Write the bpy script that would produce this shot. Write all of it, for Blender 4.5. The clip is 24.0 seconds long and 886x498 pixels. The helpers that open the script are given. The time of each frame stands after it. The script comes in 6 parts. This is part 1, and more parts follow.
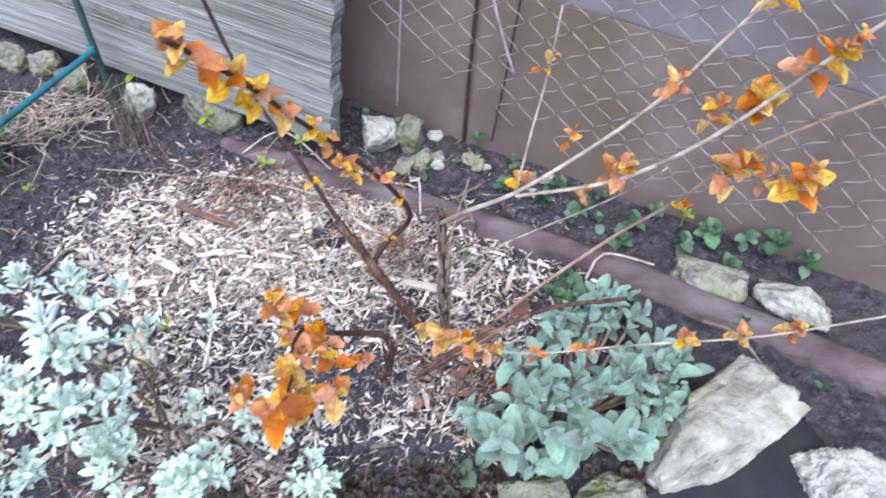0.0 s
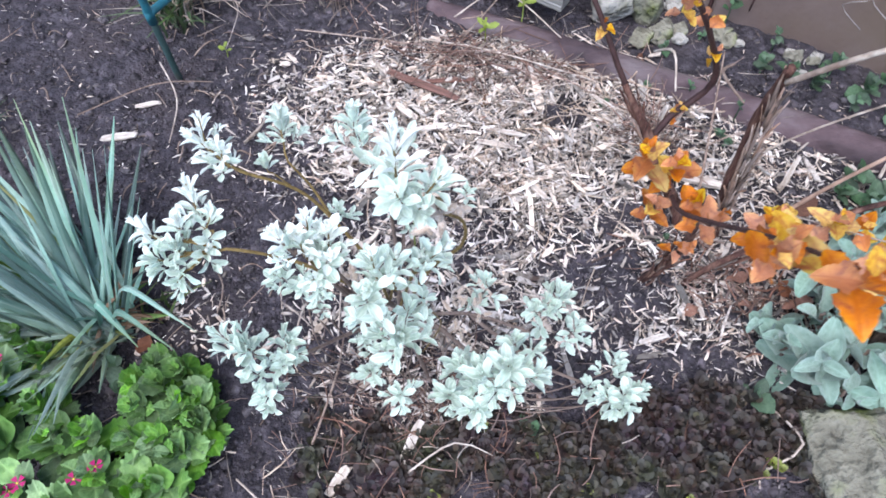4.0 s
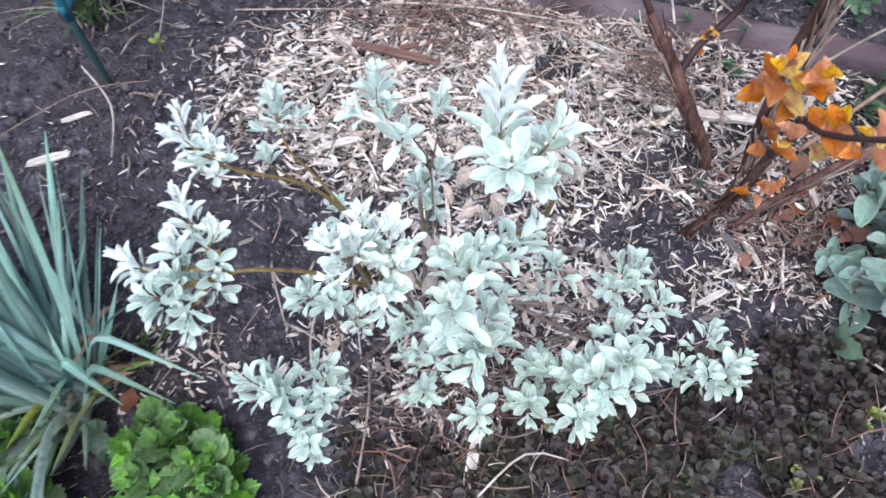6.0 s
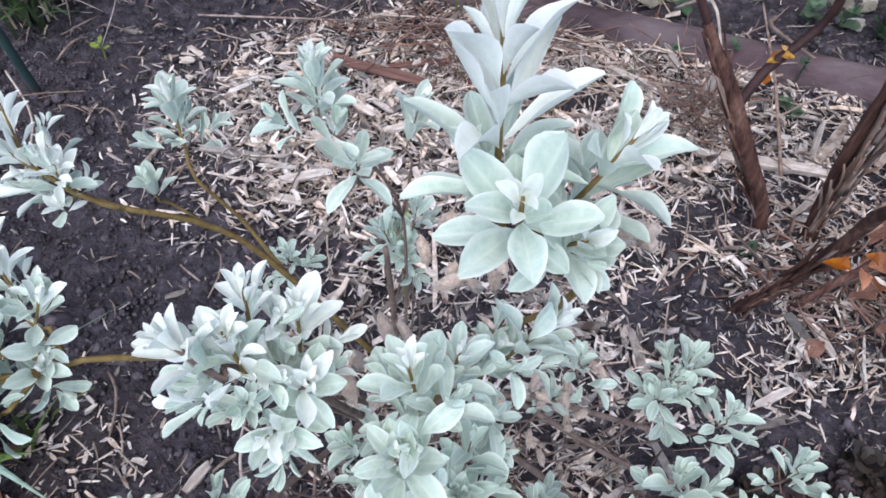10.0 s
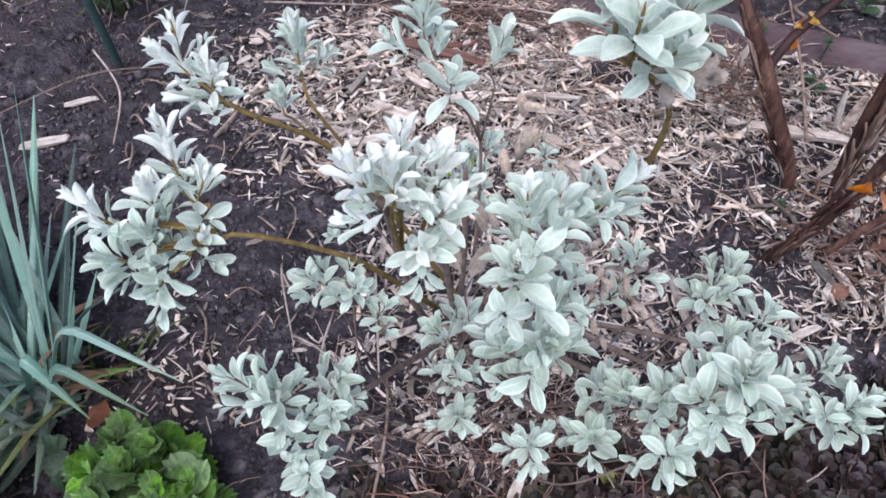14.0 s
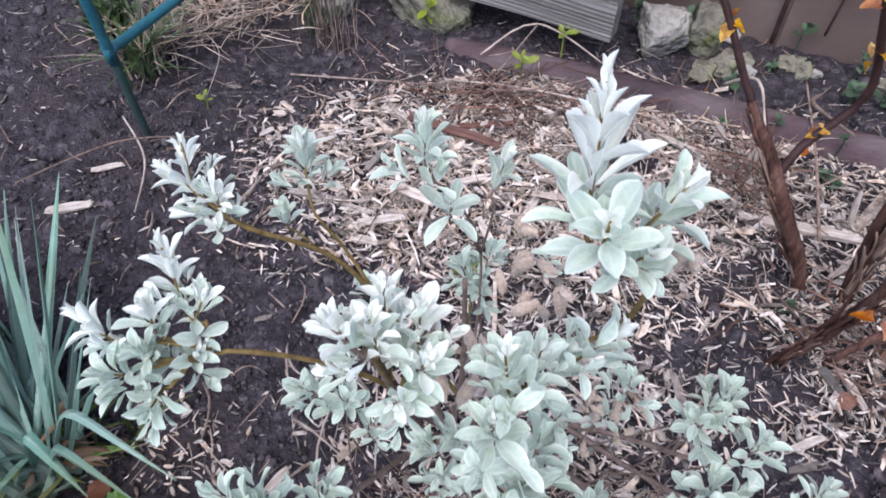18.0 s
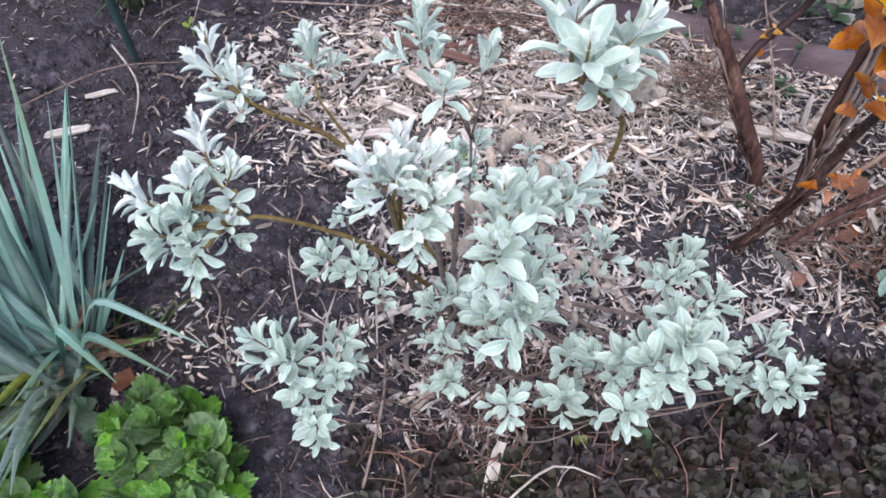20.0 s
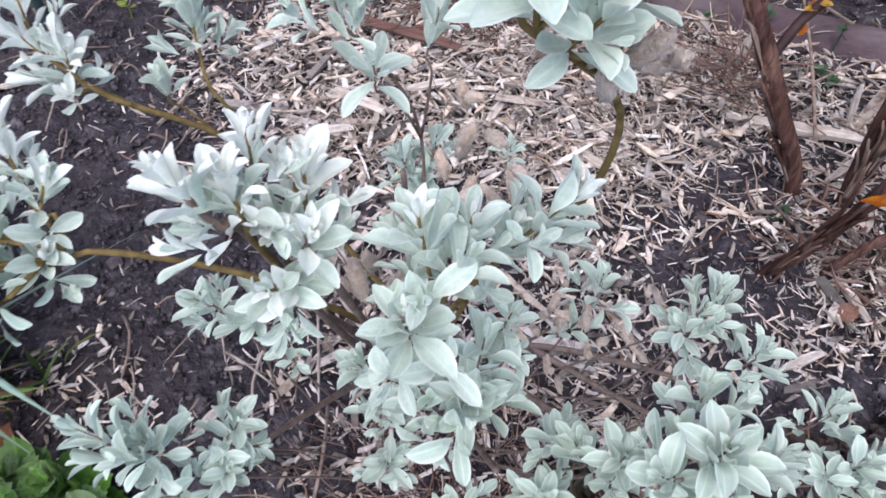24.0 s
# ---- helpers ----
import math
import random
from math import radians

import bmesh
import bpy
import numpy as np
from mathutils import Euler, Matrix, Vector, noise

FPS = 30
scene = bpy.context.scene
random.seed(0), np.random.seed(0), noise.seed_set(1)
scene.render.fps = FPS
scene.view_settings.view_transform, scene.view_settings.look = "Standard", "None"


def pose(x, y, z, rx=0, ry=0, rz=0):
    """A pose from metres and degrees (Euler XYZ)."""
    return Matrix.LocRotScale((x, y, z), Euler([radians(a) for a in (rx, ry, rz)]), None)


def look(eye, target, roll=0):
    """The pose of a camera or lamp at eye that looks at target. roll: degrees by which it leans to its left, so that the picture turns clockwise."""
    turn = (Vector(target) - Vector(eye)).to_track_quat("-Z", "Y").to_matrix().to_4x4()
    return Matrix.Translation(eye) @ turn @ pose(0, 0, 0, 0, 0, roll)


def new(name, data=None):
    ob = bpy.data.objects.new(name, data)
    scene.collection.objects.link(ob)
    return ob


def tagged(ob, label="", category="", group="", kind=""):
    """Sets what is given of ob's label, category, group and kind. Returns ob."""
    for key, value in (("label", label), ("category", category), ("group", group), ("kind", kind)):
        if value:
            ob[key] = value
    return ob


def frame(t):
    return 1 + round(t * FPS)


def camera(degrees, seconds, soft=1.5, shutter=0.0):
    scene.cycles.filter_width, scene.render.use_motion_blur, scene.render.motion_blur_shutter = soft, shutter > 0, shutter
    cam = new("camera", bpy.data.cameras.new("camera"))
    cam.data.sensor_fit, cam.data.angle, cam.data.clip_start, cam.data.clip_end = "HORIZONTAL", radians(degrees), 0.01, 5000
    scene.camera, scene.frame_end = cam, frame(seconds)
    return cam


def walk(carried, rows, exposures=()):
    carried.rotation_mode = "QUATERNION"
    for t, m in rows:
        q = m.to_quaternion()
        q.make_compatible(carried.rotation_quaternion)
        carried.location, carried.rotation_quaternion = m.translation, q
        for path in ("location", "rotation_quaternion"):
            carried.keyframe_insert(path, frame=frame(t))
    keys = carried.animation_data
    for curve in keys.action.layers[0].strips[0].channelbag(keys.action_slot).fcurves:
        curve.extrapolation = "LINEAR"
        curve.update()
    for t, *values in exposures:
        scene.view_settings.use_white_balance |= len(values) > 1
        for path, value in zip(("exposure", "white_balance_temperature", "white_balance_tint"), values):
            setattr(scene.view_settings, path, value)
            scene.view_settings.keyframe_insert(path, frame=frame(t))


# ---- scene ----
cam = camera(63.4, 24.0, soft=1.7, shutter=0.4)
PATH = [
    (0, (0.004, 0.027, 0.794), (0.095, 1.297, -0.749), 5.7),
    (0.5, (-0.027, -0.001, 0.792), (-0.028, 1.247, -0.77), 2.7),
    (1, (-0.054, -0.003, 0.785), (-0.121, 1.216, -0.799), 2.0),
    (1.5, (-0.066, 0.01, 0.773), (-0.231, 1.201, -0.826), 1.1),
    (2, (-0.067, 0.022, 0.757), (-0.364, 1.126, -0.884), -1.0),
    (2.5, (-0.064, 0.014, 0.756), (-0.458, 1.091, -0.882), -3.3),
    (4.5, (-0.214, 0.074, 0.634), (-0.278, 1.139, -1.057), 1.3),
    (5, (-0.214, 0.076, 0.65), (-0.319, 1.121, -1.052), 0.6),
    (5.5, (-0.243, 0.09, 0.625), (-0.306, 1.119, -1.089), -0.9),
    (6, (-0.273, 0.114, 0.57), (-0.203, 1.162, -1.131), 0.3),
    (6.5, (-0.275, 0.133, 0.513), (-0.166, 1.227, -1.158), 1.1),
    (7, (-0.26, 0.147, 0.489), (-0.152, 1.299, -1.142), 0.4),
    (7.5, (-0.251, 0.166, 0.491), (-0.185, 1.363, -1.11), 0.5),
    (8, (-0.245, 0.196, 0.483), (-0.192, 1.389, -1.121), 1.5),
    (8.5, (-0.239, 0.208, 0.478), (-0.191, 1.393, -1.132), 1.6),
    (9, (-0.24, 0.213, 0.465), (-0.188, 1.379, -1.159), 2.4),
    (9.5, (-0.248, 0.208, 0.456), (-0.184, 1.35, -1.186), 2.6),
    (11.5, (-0.26, 0.191, 0.461), (-0.196, 1.379, -1.146), 2.0),
    (12, (-0.266, 0.178, 0.461), (-0.204, 1.354, -1.155), 1.6),
    (12.5, (-0.273, 0.163, 0.467), (-0.243, 1.342, -1.149), 0.7),
    (13, (-0.278, 0.15, 0.463), (-0.247, 1.323, -1.157), 1.5),
    (13.5, (-0.279, 0.138, 0.465), (-0.258, 1.322, -1.147), 0.6),
    (14, (-0.286, 0.131, 0.468), (-0.266, 1.323, -1.139), 1.0),
    (14.5, (-0.301, 0.135, 0.471), (-0.23, 1.377, -1.095), 1.4),
    (15, (-0.33, 0.138, 0.455), (-0.215, 1.39, -1.101), 1.4),
    (15.5, (-0.338, 0.141, 0.453), (-0.246, 1.4, -1.097), -0.2),
    (16, (-0.333, 0.153, 0.456), (-0.248, 1.438, -1.074), 0.6),
    (16.5, (-0.325, 0.158, 0.459), (-0.276, 1.461, -1.057), 2.2),
    (17, (-0.302, 0.167, 0.464), (-0.296, 1.456, -1.066), 3.1),
    (17.5, (-0.283, 0.173, 0.483), (-0.32, 1.462, -1.045), 1.6),
    (18, (-0.273, 0.159, 0.497), (-0.323, 1.43, -1.046), 1.1),
    (18.5, (-0.272, 0.139, 0.502), (-0.265, 1.383, -1.064), 2.3),
    (19, (-0.273, 0.127, 0.504), (-0.288, 1.333, -1.091), 0.4),
    (19.5, (-0.278, 0.11, 0.507), (-0.246, 1.292, -1.106), 2.1),
    (21.5, (-0.298, 0.083, 0.503), (-0.278, 1.235, -1.132), 2.9),
    (22, (-0.297, 0.082, 0.497), (-0.268, 1.218, -1.148), 3.5),
    (22.5, (-0.282, 0.091, 0.486), (-0.258, 1.246, -1.147), 2.4),
    (23, (-0.263, 0.124, 0.462), (-0.259, 1.31, -1.148), 2.5),
    (23.5, (-0.256, 0.155, 0.446), (-0.26, 1.325, -1.176), 2.1),
    (24, (-0.251, 0.179, 0.426), (-0.251, 1.344, -1.2), 1.2),
]
walk(cam, [(t, look(eye, target, roll)) for t, eye, target, roll in PATH], [(t, e, k, m) for t, e, k, m in ((0, 1.9, 6050, 8), (1.2, 1.8, 6050, 9), (2.5, 1.86, 6150, 11), (5, 1.58, 6150, 13), (6, 1.54, 6150, 13), (7, 1.3, 6250, 14), (9, 1.15, 6250, 13), (12, 1.07, 6400, 18), (13, 1.05, 6350, 18), (15, 1.24, 6550, 19), (17, 1.22, 6550, 19), (19, 1.19, 6350, 17), (22, 1.4, 6400, 16), (23, 1.36, 6450, 17), (24, 1.15, 6450, 18))])

# ---- world, light ----
SUN_ELEV, SUN_TURN = radians(62), radians(200)
world = bpy.data.worlds.new("overcast_sky")
scene.world = world
world.use_nodes = True
wn = world.node_tree
sky = wn.nodes.new("ShaderNodeTexSky")
sky.sky_type, sky.sun_disc = "NISHITA", False
sky.sun_elevation, sky.sun_rotation = SUN_ELEV, SUN_TURN
sky.air_density, sky.dust_density, sky.ozone_density = 1.0, 1.0, 1.0
wn.nodes["Background"].inputs["Strength"].default_value = 0.13
wn.links.new(sky.outputs[0], wn.nodes["Background"].inputs["Color"])
sun = new("sun", bpy.data.lights.new("sun", "SUN"))
sun.data.energy, sun.data.angle, sun.data.color = 1.75, radians(60), (1.0, 0.98, 0.96)
sun.matrix_world = look((math.sin(SUN_TURN) * math.cos(SUN_ELEV) * 9, math.cos(SUN_TURN) * math.cos(SUN_ELEV) * 9, math.sin(SUN_ELEV) * 9), (0, 0, 0))


# ---- materials ----
def surface(name, colours, scale=60.0, rough=0.8, bump=0.3, fine=400.0, metal=0.0, vary=0.0, per="", stain=None, stain_scale=8.0,
            stretch=(1, 1, 1), sheen=0.0, height=0.002, thin=0.0, rib=None, edge=None):
    """A procedural material: two noises for colour, fine relief, a random shift per object or per island; rib and edge tint a leaf's midrib and margin."""
    m = bpy.data.materials.new(name)
    m.use_nodes = True
    n, l = m.node_tree.nodes, m.node_tree.links
    b = n["Principled BSDF"]
    b.inputs["Roughness"].default_value, b.inputs["Metallic"].default_value = rough, metal
    b.inputs["Specular IOR Level"].default_value = 0.3
    if sheen:
        b.inputs["Sheen Weight"].default_value, b.inputs["Sheen Roughness"].default_value = sheen, 0.5
    co = n.new("ShaderNodeTexCoord")
    mp = n.new("ShaderNodeMapping")
    mp.inputs["Scale"].default_value = stretch
    l.new(co.outputs["Object"], mp.inputs[0])
    tex = n.new("ShaderNodeTexNoise")
    tex.inputs["Scale"].default_value, tex.inputs["Detail"].default_value, tex.inputs["Roughness"].default_value = scale, 6, 0.65
    l.new(mp.outputs[0], tex.inputs["Vector"])
    ramp = n.new("ShaderNodeValToRGB")
    els = ramp.color_ramp.elements
    els[0].position, els[1].position = 0.3, 0.7
    if len(colours) > 2:
        els.new(0.5)
    for e, c in zip(els, colours):
        e.color = (*c, 1)
    l.new(tex.outputs[0], ramp.inputs[0])
    out = ramp.outputs[0]

    def mix(kind, a, c, fac):
        x = n.new("ShaderNodeMix")
        x.data_type, x.blend_type = "RGBA", kind
        for sock, v in ((x.inputs[6], a), (x.inputs[7], c), (x.inputs[0], fac)):
            if isinstance(v, (tuple, float, int)):
                sock.default_value = (*v, 1) if isinstance(v, tuple) else v
            else:
                l.new(v, sock)
        return x.outputs[2]

    def steps(src, lo, hi):
        r = n.new("ShaderNodeMapRange")
        r.inputs[1].default_value, r.inputs[2].default_value = lo, hi
        l.new(src, r.inputs[0])
        return r.outputs[0]

    if stain:
        big = n.new("ShaderNodeTexNoise")
        big.inputs["Scale"].default_value, big.inputs["Detail"].default_value = stain_scale, 5
        l.new(mp.outputs[0], big.inputs["Vector"])
        out = mix("MIX", out, stain, steps(big.outputs[0], 0.5, 0.68))
    if rib or edge:
        uv = n.new("ShaderNodeUVMap")
        sep = n.new("ShaderNodeSeparateXYZ")
        l.new(uv.outputs[0], sep.inputs[0])
        if rib:
            out = mix("MIX", rib, out, steps(sep.outputs[1], 0.02, 0.16))
        if edge:
            out = mix("MIX", out, edge, steps(sep.outputs[1], 0.62, 1.0))
    if per:
        info = n.new("ShaderNodeObjectInfo" if per == "object" else "ShaderNodeNewGeometry")
        src = info.outputs["Random" if per == "object" else "Random Per Island"]
        hsv = n.new("ShaderNodeHueSaturation")
        val = n.new("ShaderNodeMapRange")
        val.inputs[3].default_value, val.inputs[4].default_value = 1 - vary, 1 + vary * 0.8
        l.new(src, val.inputs[0])
        l.new(val.outputs[0], hsv.inputs["Value"])
        mul = n.new("ShaderNodeMath")
        mul.operation = "MULTIPLY"
        mul.inputs[1].default_value = 7.31
        l.new(src, mul.inputs[0])
        fr = n.new("ShaderNodeMath")
        fr.operation = "FRACT"
        l.new(mul.outputs[0], fr.inputs[0])
        sat = n.new("ShaderNodeMapRange")
        sat.inputs[3].default_value, sat.inputs[4].default_value = 1 - vary * 0.6, 1 + vary * 0.4
        l.new(fr.outputs[0], sat.inputs[0])
        l.new(sat.outputs[0], hsv.inputs["Saturation"])
        l.new(out, hsv.inputs["Color"])
        out = hsv.outputs[0]
    l.new(out, b.inputs["Base Color"])
    if bump:
        fine_tex = n.new("ShaderNodeTexNoise")
        fine_tex.inputs["Scale"].default_value, fine_tex.inputs["Detail"].default_value = fine, 4
        l.new(mp.outputs[0], fine_tex.inputs["Vector"])
        bp = n.new("ShaderNodeBump")
        bp.inputs["Strength"].default_value, bp.inputs["Distance"].default_value = bump, height
        l.new(fine_tex.outputs[0], bp.inputs["Height"])
        l.new(bp.outputs[0], b.inputs["Normal"])
    if thin:
        tr = n.new("ShaderNodeBsdfTranslucent")
        l.new(out, tr.inputs["Color"])
        mx = n.new("ShaderNodeMixShader")
        mx.inputs[0].default_value = thin
        l.new(b.outputs[0], mx.inputs[1])
        l.new(tr.outputs[0], mx.inputs[2])
        l.new(mx.outputs[0], n["Material Output"].inputs[0])
    return m


SOIL = surface("dark_soil", [(0.012, 0.010, 0.013), (0.036, 0.031, 0.038), (0.092, 0.080, 0.093)], 70, 0.95, 1.0, 170, height=0.009, stain=(0.046, 0.037, 0.041), stain_scale=9)
CLOD = surface("soil_clod", [(0.026, 0.022, 0.026), (0.115, 0.099, 0.109)], 120, 0.95, 1.0, 260, vary=0.6, per="island", height=0.004)
CHIP = surface("wood_chips", [(0.18, 0.122, 0.093), (0.55, 0.472, 0.402), (0.81, 0.755, 0.685)], 70, 0.85, 0.5, 700, vary=0.8, per="island", stain=(0.16, 0.105, 0.085), stain_scale=70)
DULLCHIP = surface("dull_wood_bits", [(0.08, 0.06, 0.05), (0.22, 0.175, 0.15), (0.48, 0.42, 0.375)], 90, 0.85, 0.5, 700, vary=0.9, per="island")
CHIPONE = surface("split_wood", [(0.30, 0.235, 0.19), (0.48, 0.41, 0.35), (0.68, 0.61, 0.55)], 70, 0.85, 0.5, 500, vary=0.25, per="object", stretch=(1, 4, 4))
REDBARK = surface("red_brown_bark_strip", [(0.09, 0.035, 0.025), (0.22, 0.105, 0.078)], 60, 0.85, 0.6, 300, vary=0.2, per="object", stretch=(0.3, 3, 3))
STRAW = surface("dry_straw", [(0.15, 0.10, 0.075), (0.36, 0.28, 0.22), (0.54, 0.46, 0.38)], 60, 0.85, 0.2, 500, vary=0.7, per="island")
RUSTSTRAW = surface("reddish_dead_grass", [(0.09, 0.05, 0.04), (0.22, 0.135, 0.105)], 60, 0.9, 0.2, 500, vary=0.6, per="island")
TWIG = surface("grey_brown_twig", [(0.09, 0.06, 0.045), (0.22, 0.16, 0.13), (0.34, 0.27, 0.22)], 120, 0.9, 0.5, 600, vary=0.3, per="object")
DARKLITTER = surface("brown_litter", [(0.06, 0.042, 0.035), (0.16, 0.118, 0.098), (0.32, 0.255, 0.215)], 60, 0.9, 0.2, 500, vary=0.7, per="island")
SILVER = surface("silver_felted_leaf", [(0.44, 0.55, 0.46), (0.59, 0.685, 0.59)], 7, 0.9, 0.5, 26, vary=0.13, per="object", sheen=0.25, thin=0.25, rib=(0.60, 0.685, 0.59), edge=(0.74, 0.80, 0.715), height=0.0003)
YOUNGSILVER = surface("white_felted_young_leaf", [(0.65, 0.71, 0.63), (0.79, 0.825, 0.76)], 5, 0.9, 0.5, 26, vary=0.08, per="object", sheen=0.4, thin=0.25, rib=(0.77, 0.81, 0.74), edge=(0.89, 0.905, 0.865), height=0.0003)
SILVERFAR = surface("silver_felted_foliage", [(0.385, 0.50, 0.41), (0.54, 0.64, 0.545)], 110, 0.9, 0.5, 900, vary=0.15, per="island", sheen=0.25, thin=0.25, rib=(0.59, 0.675, 0.58), edge=(0.72, 0.78, 0.695), height=0.0003)
WILLOWSTEM = surface("yellow_brown_bark", [(0.10, 0.066, 0.022), (0.25, 0.175, 0.065)], 150, 0.75, 0.6, 500, height=0.001)
OLDSTEM = surface("grey_pink_old_bark", [(0.12, 0.085, 0.07), (0.25, 0.185, 0.155)], 150, 0.9, 0.6, 700)
CATKIN = surface("felted_dry_catkin", [(0.34, 0.24, 0.17), (0.62, 0.50, 0.40)], 3, 0.95, 1.0, 12, vary=0.2, per="object", height=0.0008, sheen=0.5)
BARK = surface("peeling_brown_bark", [(0.018, 0.008, 0.007), (0.082, 0.036, 0.027), (0.20, 0.112, 0.082)], 90, 0.85, 1.0, 260, stretch=(1, 1, 0.10), height=0.006)
STRIPS = surface("peeled_bark_strip", [(0.11, 0.066, 0.050), (0.32, 0.225, 0.178)], 80, 0.85, 0.4, 400, vary=0.5, per="object", stretch=(1, 1, 0.2), height=0.001)
CANE = surface("pale_cane_bark", [(0.14, 0.10, 0.08), (0.31, 0.25, 0.205), (0.47, 0.41, 0.355)], 70, 0.85, 0.9, 160, stretch=(0.4, 1, 1), stain=(0.16, 0.105, 0.08), stain_scale=25, height=0.003)
DARKTWIG = surface("dark_red_twig", [(0.022, 0.010, 0.010), (0.062, 0.030, 0.027)], 90, 0.6, 0.4, 500)
AMBER = surface("amber_leaf", [(0.27, 0.065, 0.022), (0.46, 0.15, 0.03), (0.62, 0.29, 0.05)], 1.6, 0.5, 0.6, 9, vary=0.35, per="object", thin=0.35, rib=(0.36, 0.10, 0.018), stain=(0.25, 0.07, 0.03), stain_scale=3, height=0.0006)
GOLD = surface("golden_leaf", [(0.46, 0.20, 0.03), (0.62, 0.37, 0.045), (0.62, 0.46, 0.09)], 1.8, 0.5, 0.6, 9, vary=0.25, per="object", thin=0.4, rib=(0.40, 0.16, 0.022), stain=(0.38, 0.12, 0.03), stain_scale=2.5, height=0.0006)
SAGE = surface("sage_leaf", [(0.125, 0.215, 0.160), (0.235, 0.335, 0.268)], 8, 0.8, 0.7, 26, vary=0.25, per="object", sheen=0.3, thin=0.15, rib=(0.22, 0.32, 0.26), edge=(0.245, 0.345, 0.28), height=0.0016)
PRIMROSE = surface("primrose_leaf", [(0.038, 0.094, 0.020), (0.096, 0.212, 0.042), (0.172, 0.320, 0.070)], 2.6, 0.5, 0.8, 9, vary=0.55, per="object", thin=0.12, rib=(0.15, 0.28, 0.07), edge=(0.15, 0.29, 0.07), height=0.0014)
PETAL = surface("magenta_petal", [(0.36, 0.015, 0.10), (0.55, 0.03, 0.18)], 20, 0.6, 0, 60, thin=0.3)
EYEYELLOW = surface("yellow_flower_eye", [(0.6, 0.42, 0.05), (0.7, 0.55, 0.1)], 40, 0.7, 0.1, 60)
STRAP = surface("blue_green_blade", [(0.098, 0.195, 0.156), (0.235, 0.352, 0.298)], 6, 0.32, 0.3, 60, vary=0.6, per="object", thin=0.15, rib=(0.27, 0.36, 0.305), stretch=(0.3, 4, 1), height=0.01, stain=(0.18, 0.235, 0.14), stain_scale=2)
STRAPGREEN = surface("yellow_green_blade", [(0.07, 0.14, 0.035), (0.16, 0.23, 0.06)], 6, 0.55, 0.3, 60, vary=0.40, per="object", thin=0.2, stretch=(0.3, 4, 1), height=0.01, stain=(0.24, 0.22, 0.07), stain_scale=3)
STRAPDEAD = surface("dead_tan_blade", [(0.11, 0.065, 0.04), (0.25, 0.17, 0.11)], 6, 0.8, 0.3, 60, vary=0.3, per="object", thin=0.1, stretch=(0.3, 4, 1), height=0.01)
GRASS = surface("grass_blade", [(0.040, 0.075, 0.030), (0.105, 0.155, 0.065)], 30, 0.6, 0.2, 200, vary=0.5, per="island", thin=0.2)
SEDUM = surface("bronze_stonecrop", [(0.024, 0.025, 0.014), (0.039, 0.026, 0.022), (0.034, 0.022, 0.031)], 34, 0.55, 0.2, 200, vary=0.75, per="island", stain=(0.036, 0.038, 0.023), stain_scale=26)
WEED = surface("weed_leaf", [(0.045, 0.090, 0.050), (0.105, 0.175, 0.095)], 8, 0.65, 0.6, 10, vary=0.45, per="object", thin=0.2, height=0.0006)
YELLOWGREEN = surface("yellow_green_sprout", [(0.15, 0.21, 0.025), (0.27, 0.33, 0.05)], 20, 0.6, 0.5, 14, thin=0.25, vary=0.2, per="object", height=0.0005)
STONE = surface("pale_limestone", [(0.14, 0.132, 0.113), (0.34, 0.325, 0.295), (0.50, 0.485, 0.455)], 20, 0.95, 1.0, 45, stain=(0.20, 0.188, 0.14), stain_scale=22, height=0.022, vary=0.15, per="object")
WHITESTONE = surface("whitish_limestone", [(0.11, 0.100, 0.078), (0.27, 0.252, 0.215), (0.41, 0.392, 0.35)], 13, 0.95, 0.8, 38, stain=(0.19, 0.178, 0.11), stain_scale=17, height=0.016)
MOSSY = surface("mossy_stone", [(0.075, 0.068, 0.05), (0.19, 0.18, 0.14), (0.33, 0.32, 0.27)], 24, 0.95, 1.0, 50, stain=(0.10, 0.115, 0.03), stain_scale=24, height=0.022, vary=0.2, per="object")
SLATE = surface("dark_slate", [(0.008, 0.009, 0.012), (0.017, 0.018, 0.022)], 20, 0.85, 0.5, 120, stain=(0.022, 0.022, 0.023), stain_scale=9)
LOG = surface("red_brown_old_pipe", [(0.026, 0.019, 0.022), (0.084, 0.056, 0.061), (0.145, 0.114, 0.119)], 10, 0.85, 1.0, 60, stain=(0.135, 0.120, 0.120), stain_scale=5, height=0.008, stretch=(0.6, 1, 1))
BOARD = surface("weathered_grey_wood", [(0.085, 0.082, 0.077), (0.170, 0.165, 0.155), (0.25, 0.244, 0.234)], 34, 0.9, 0.7, 150, stretch=(0.08, 1, 1.6), stain=(0.085, 0.075, 0.062), stain_scale=7, height=0.003)
BOARDSPLIT = surface("grey_wood_splinter", [(0.10, 0.092, 0.084), (0.24, 0.225, 0.21)], 60, 0.9, 0.3, 300, vary=0.5, per="object", height=0.001)
RUST = surface("rusty_painted_sheet", [(0.085, 0.060, 0.053), (0.130, 0.095, 0.084), (0.178, 0.140, 0.127)], 4, 0.75, 0.4, 150, stain=(0.118, 0.085, 0.062), stain_scale=3.5, vary=0.06, per="object")
GREYSHEET = surface("faded_purple_sheet", [(0.130, 0.108, 0.116), (0.185, 0.160, 0.170)], 5, 0.75, 0.4, 150, stain=(0.105, 0.078, 0.073), stain_scale=4)
WIRE = surface("galvanised_wire", [(0.17, 0.145, 0.14), (0.33, 0.30, 0.29)], 60, 0.6, 0.2, 300)
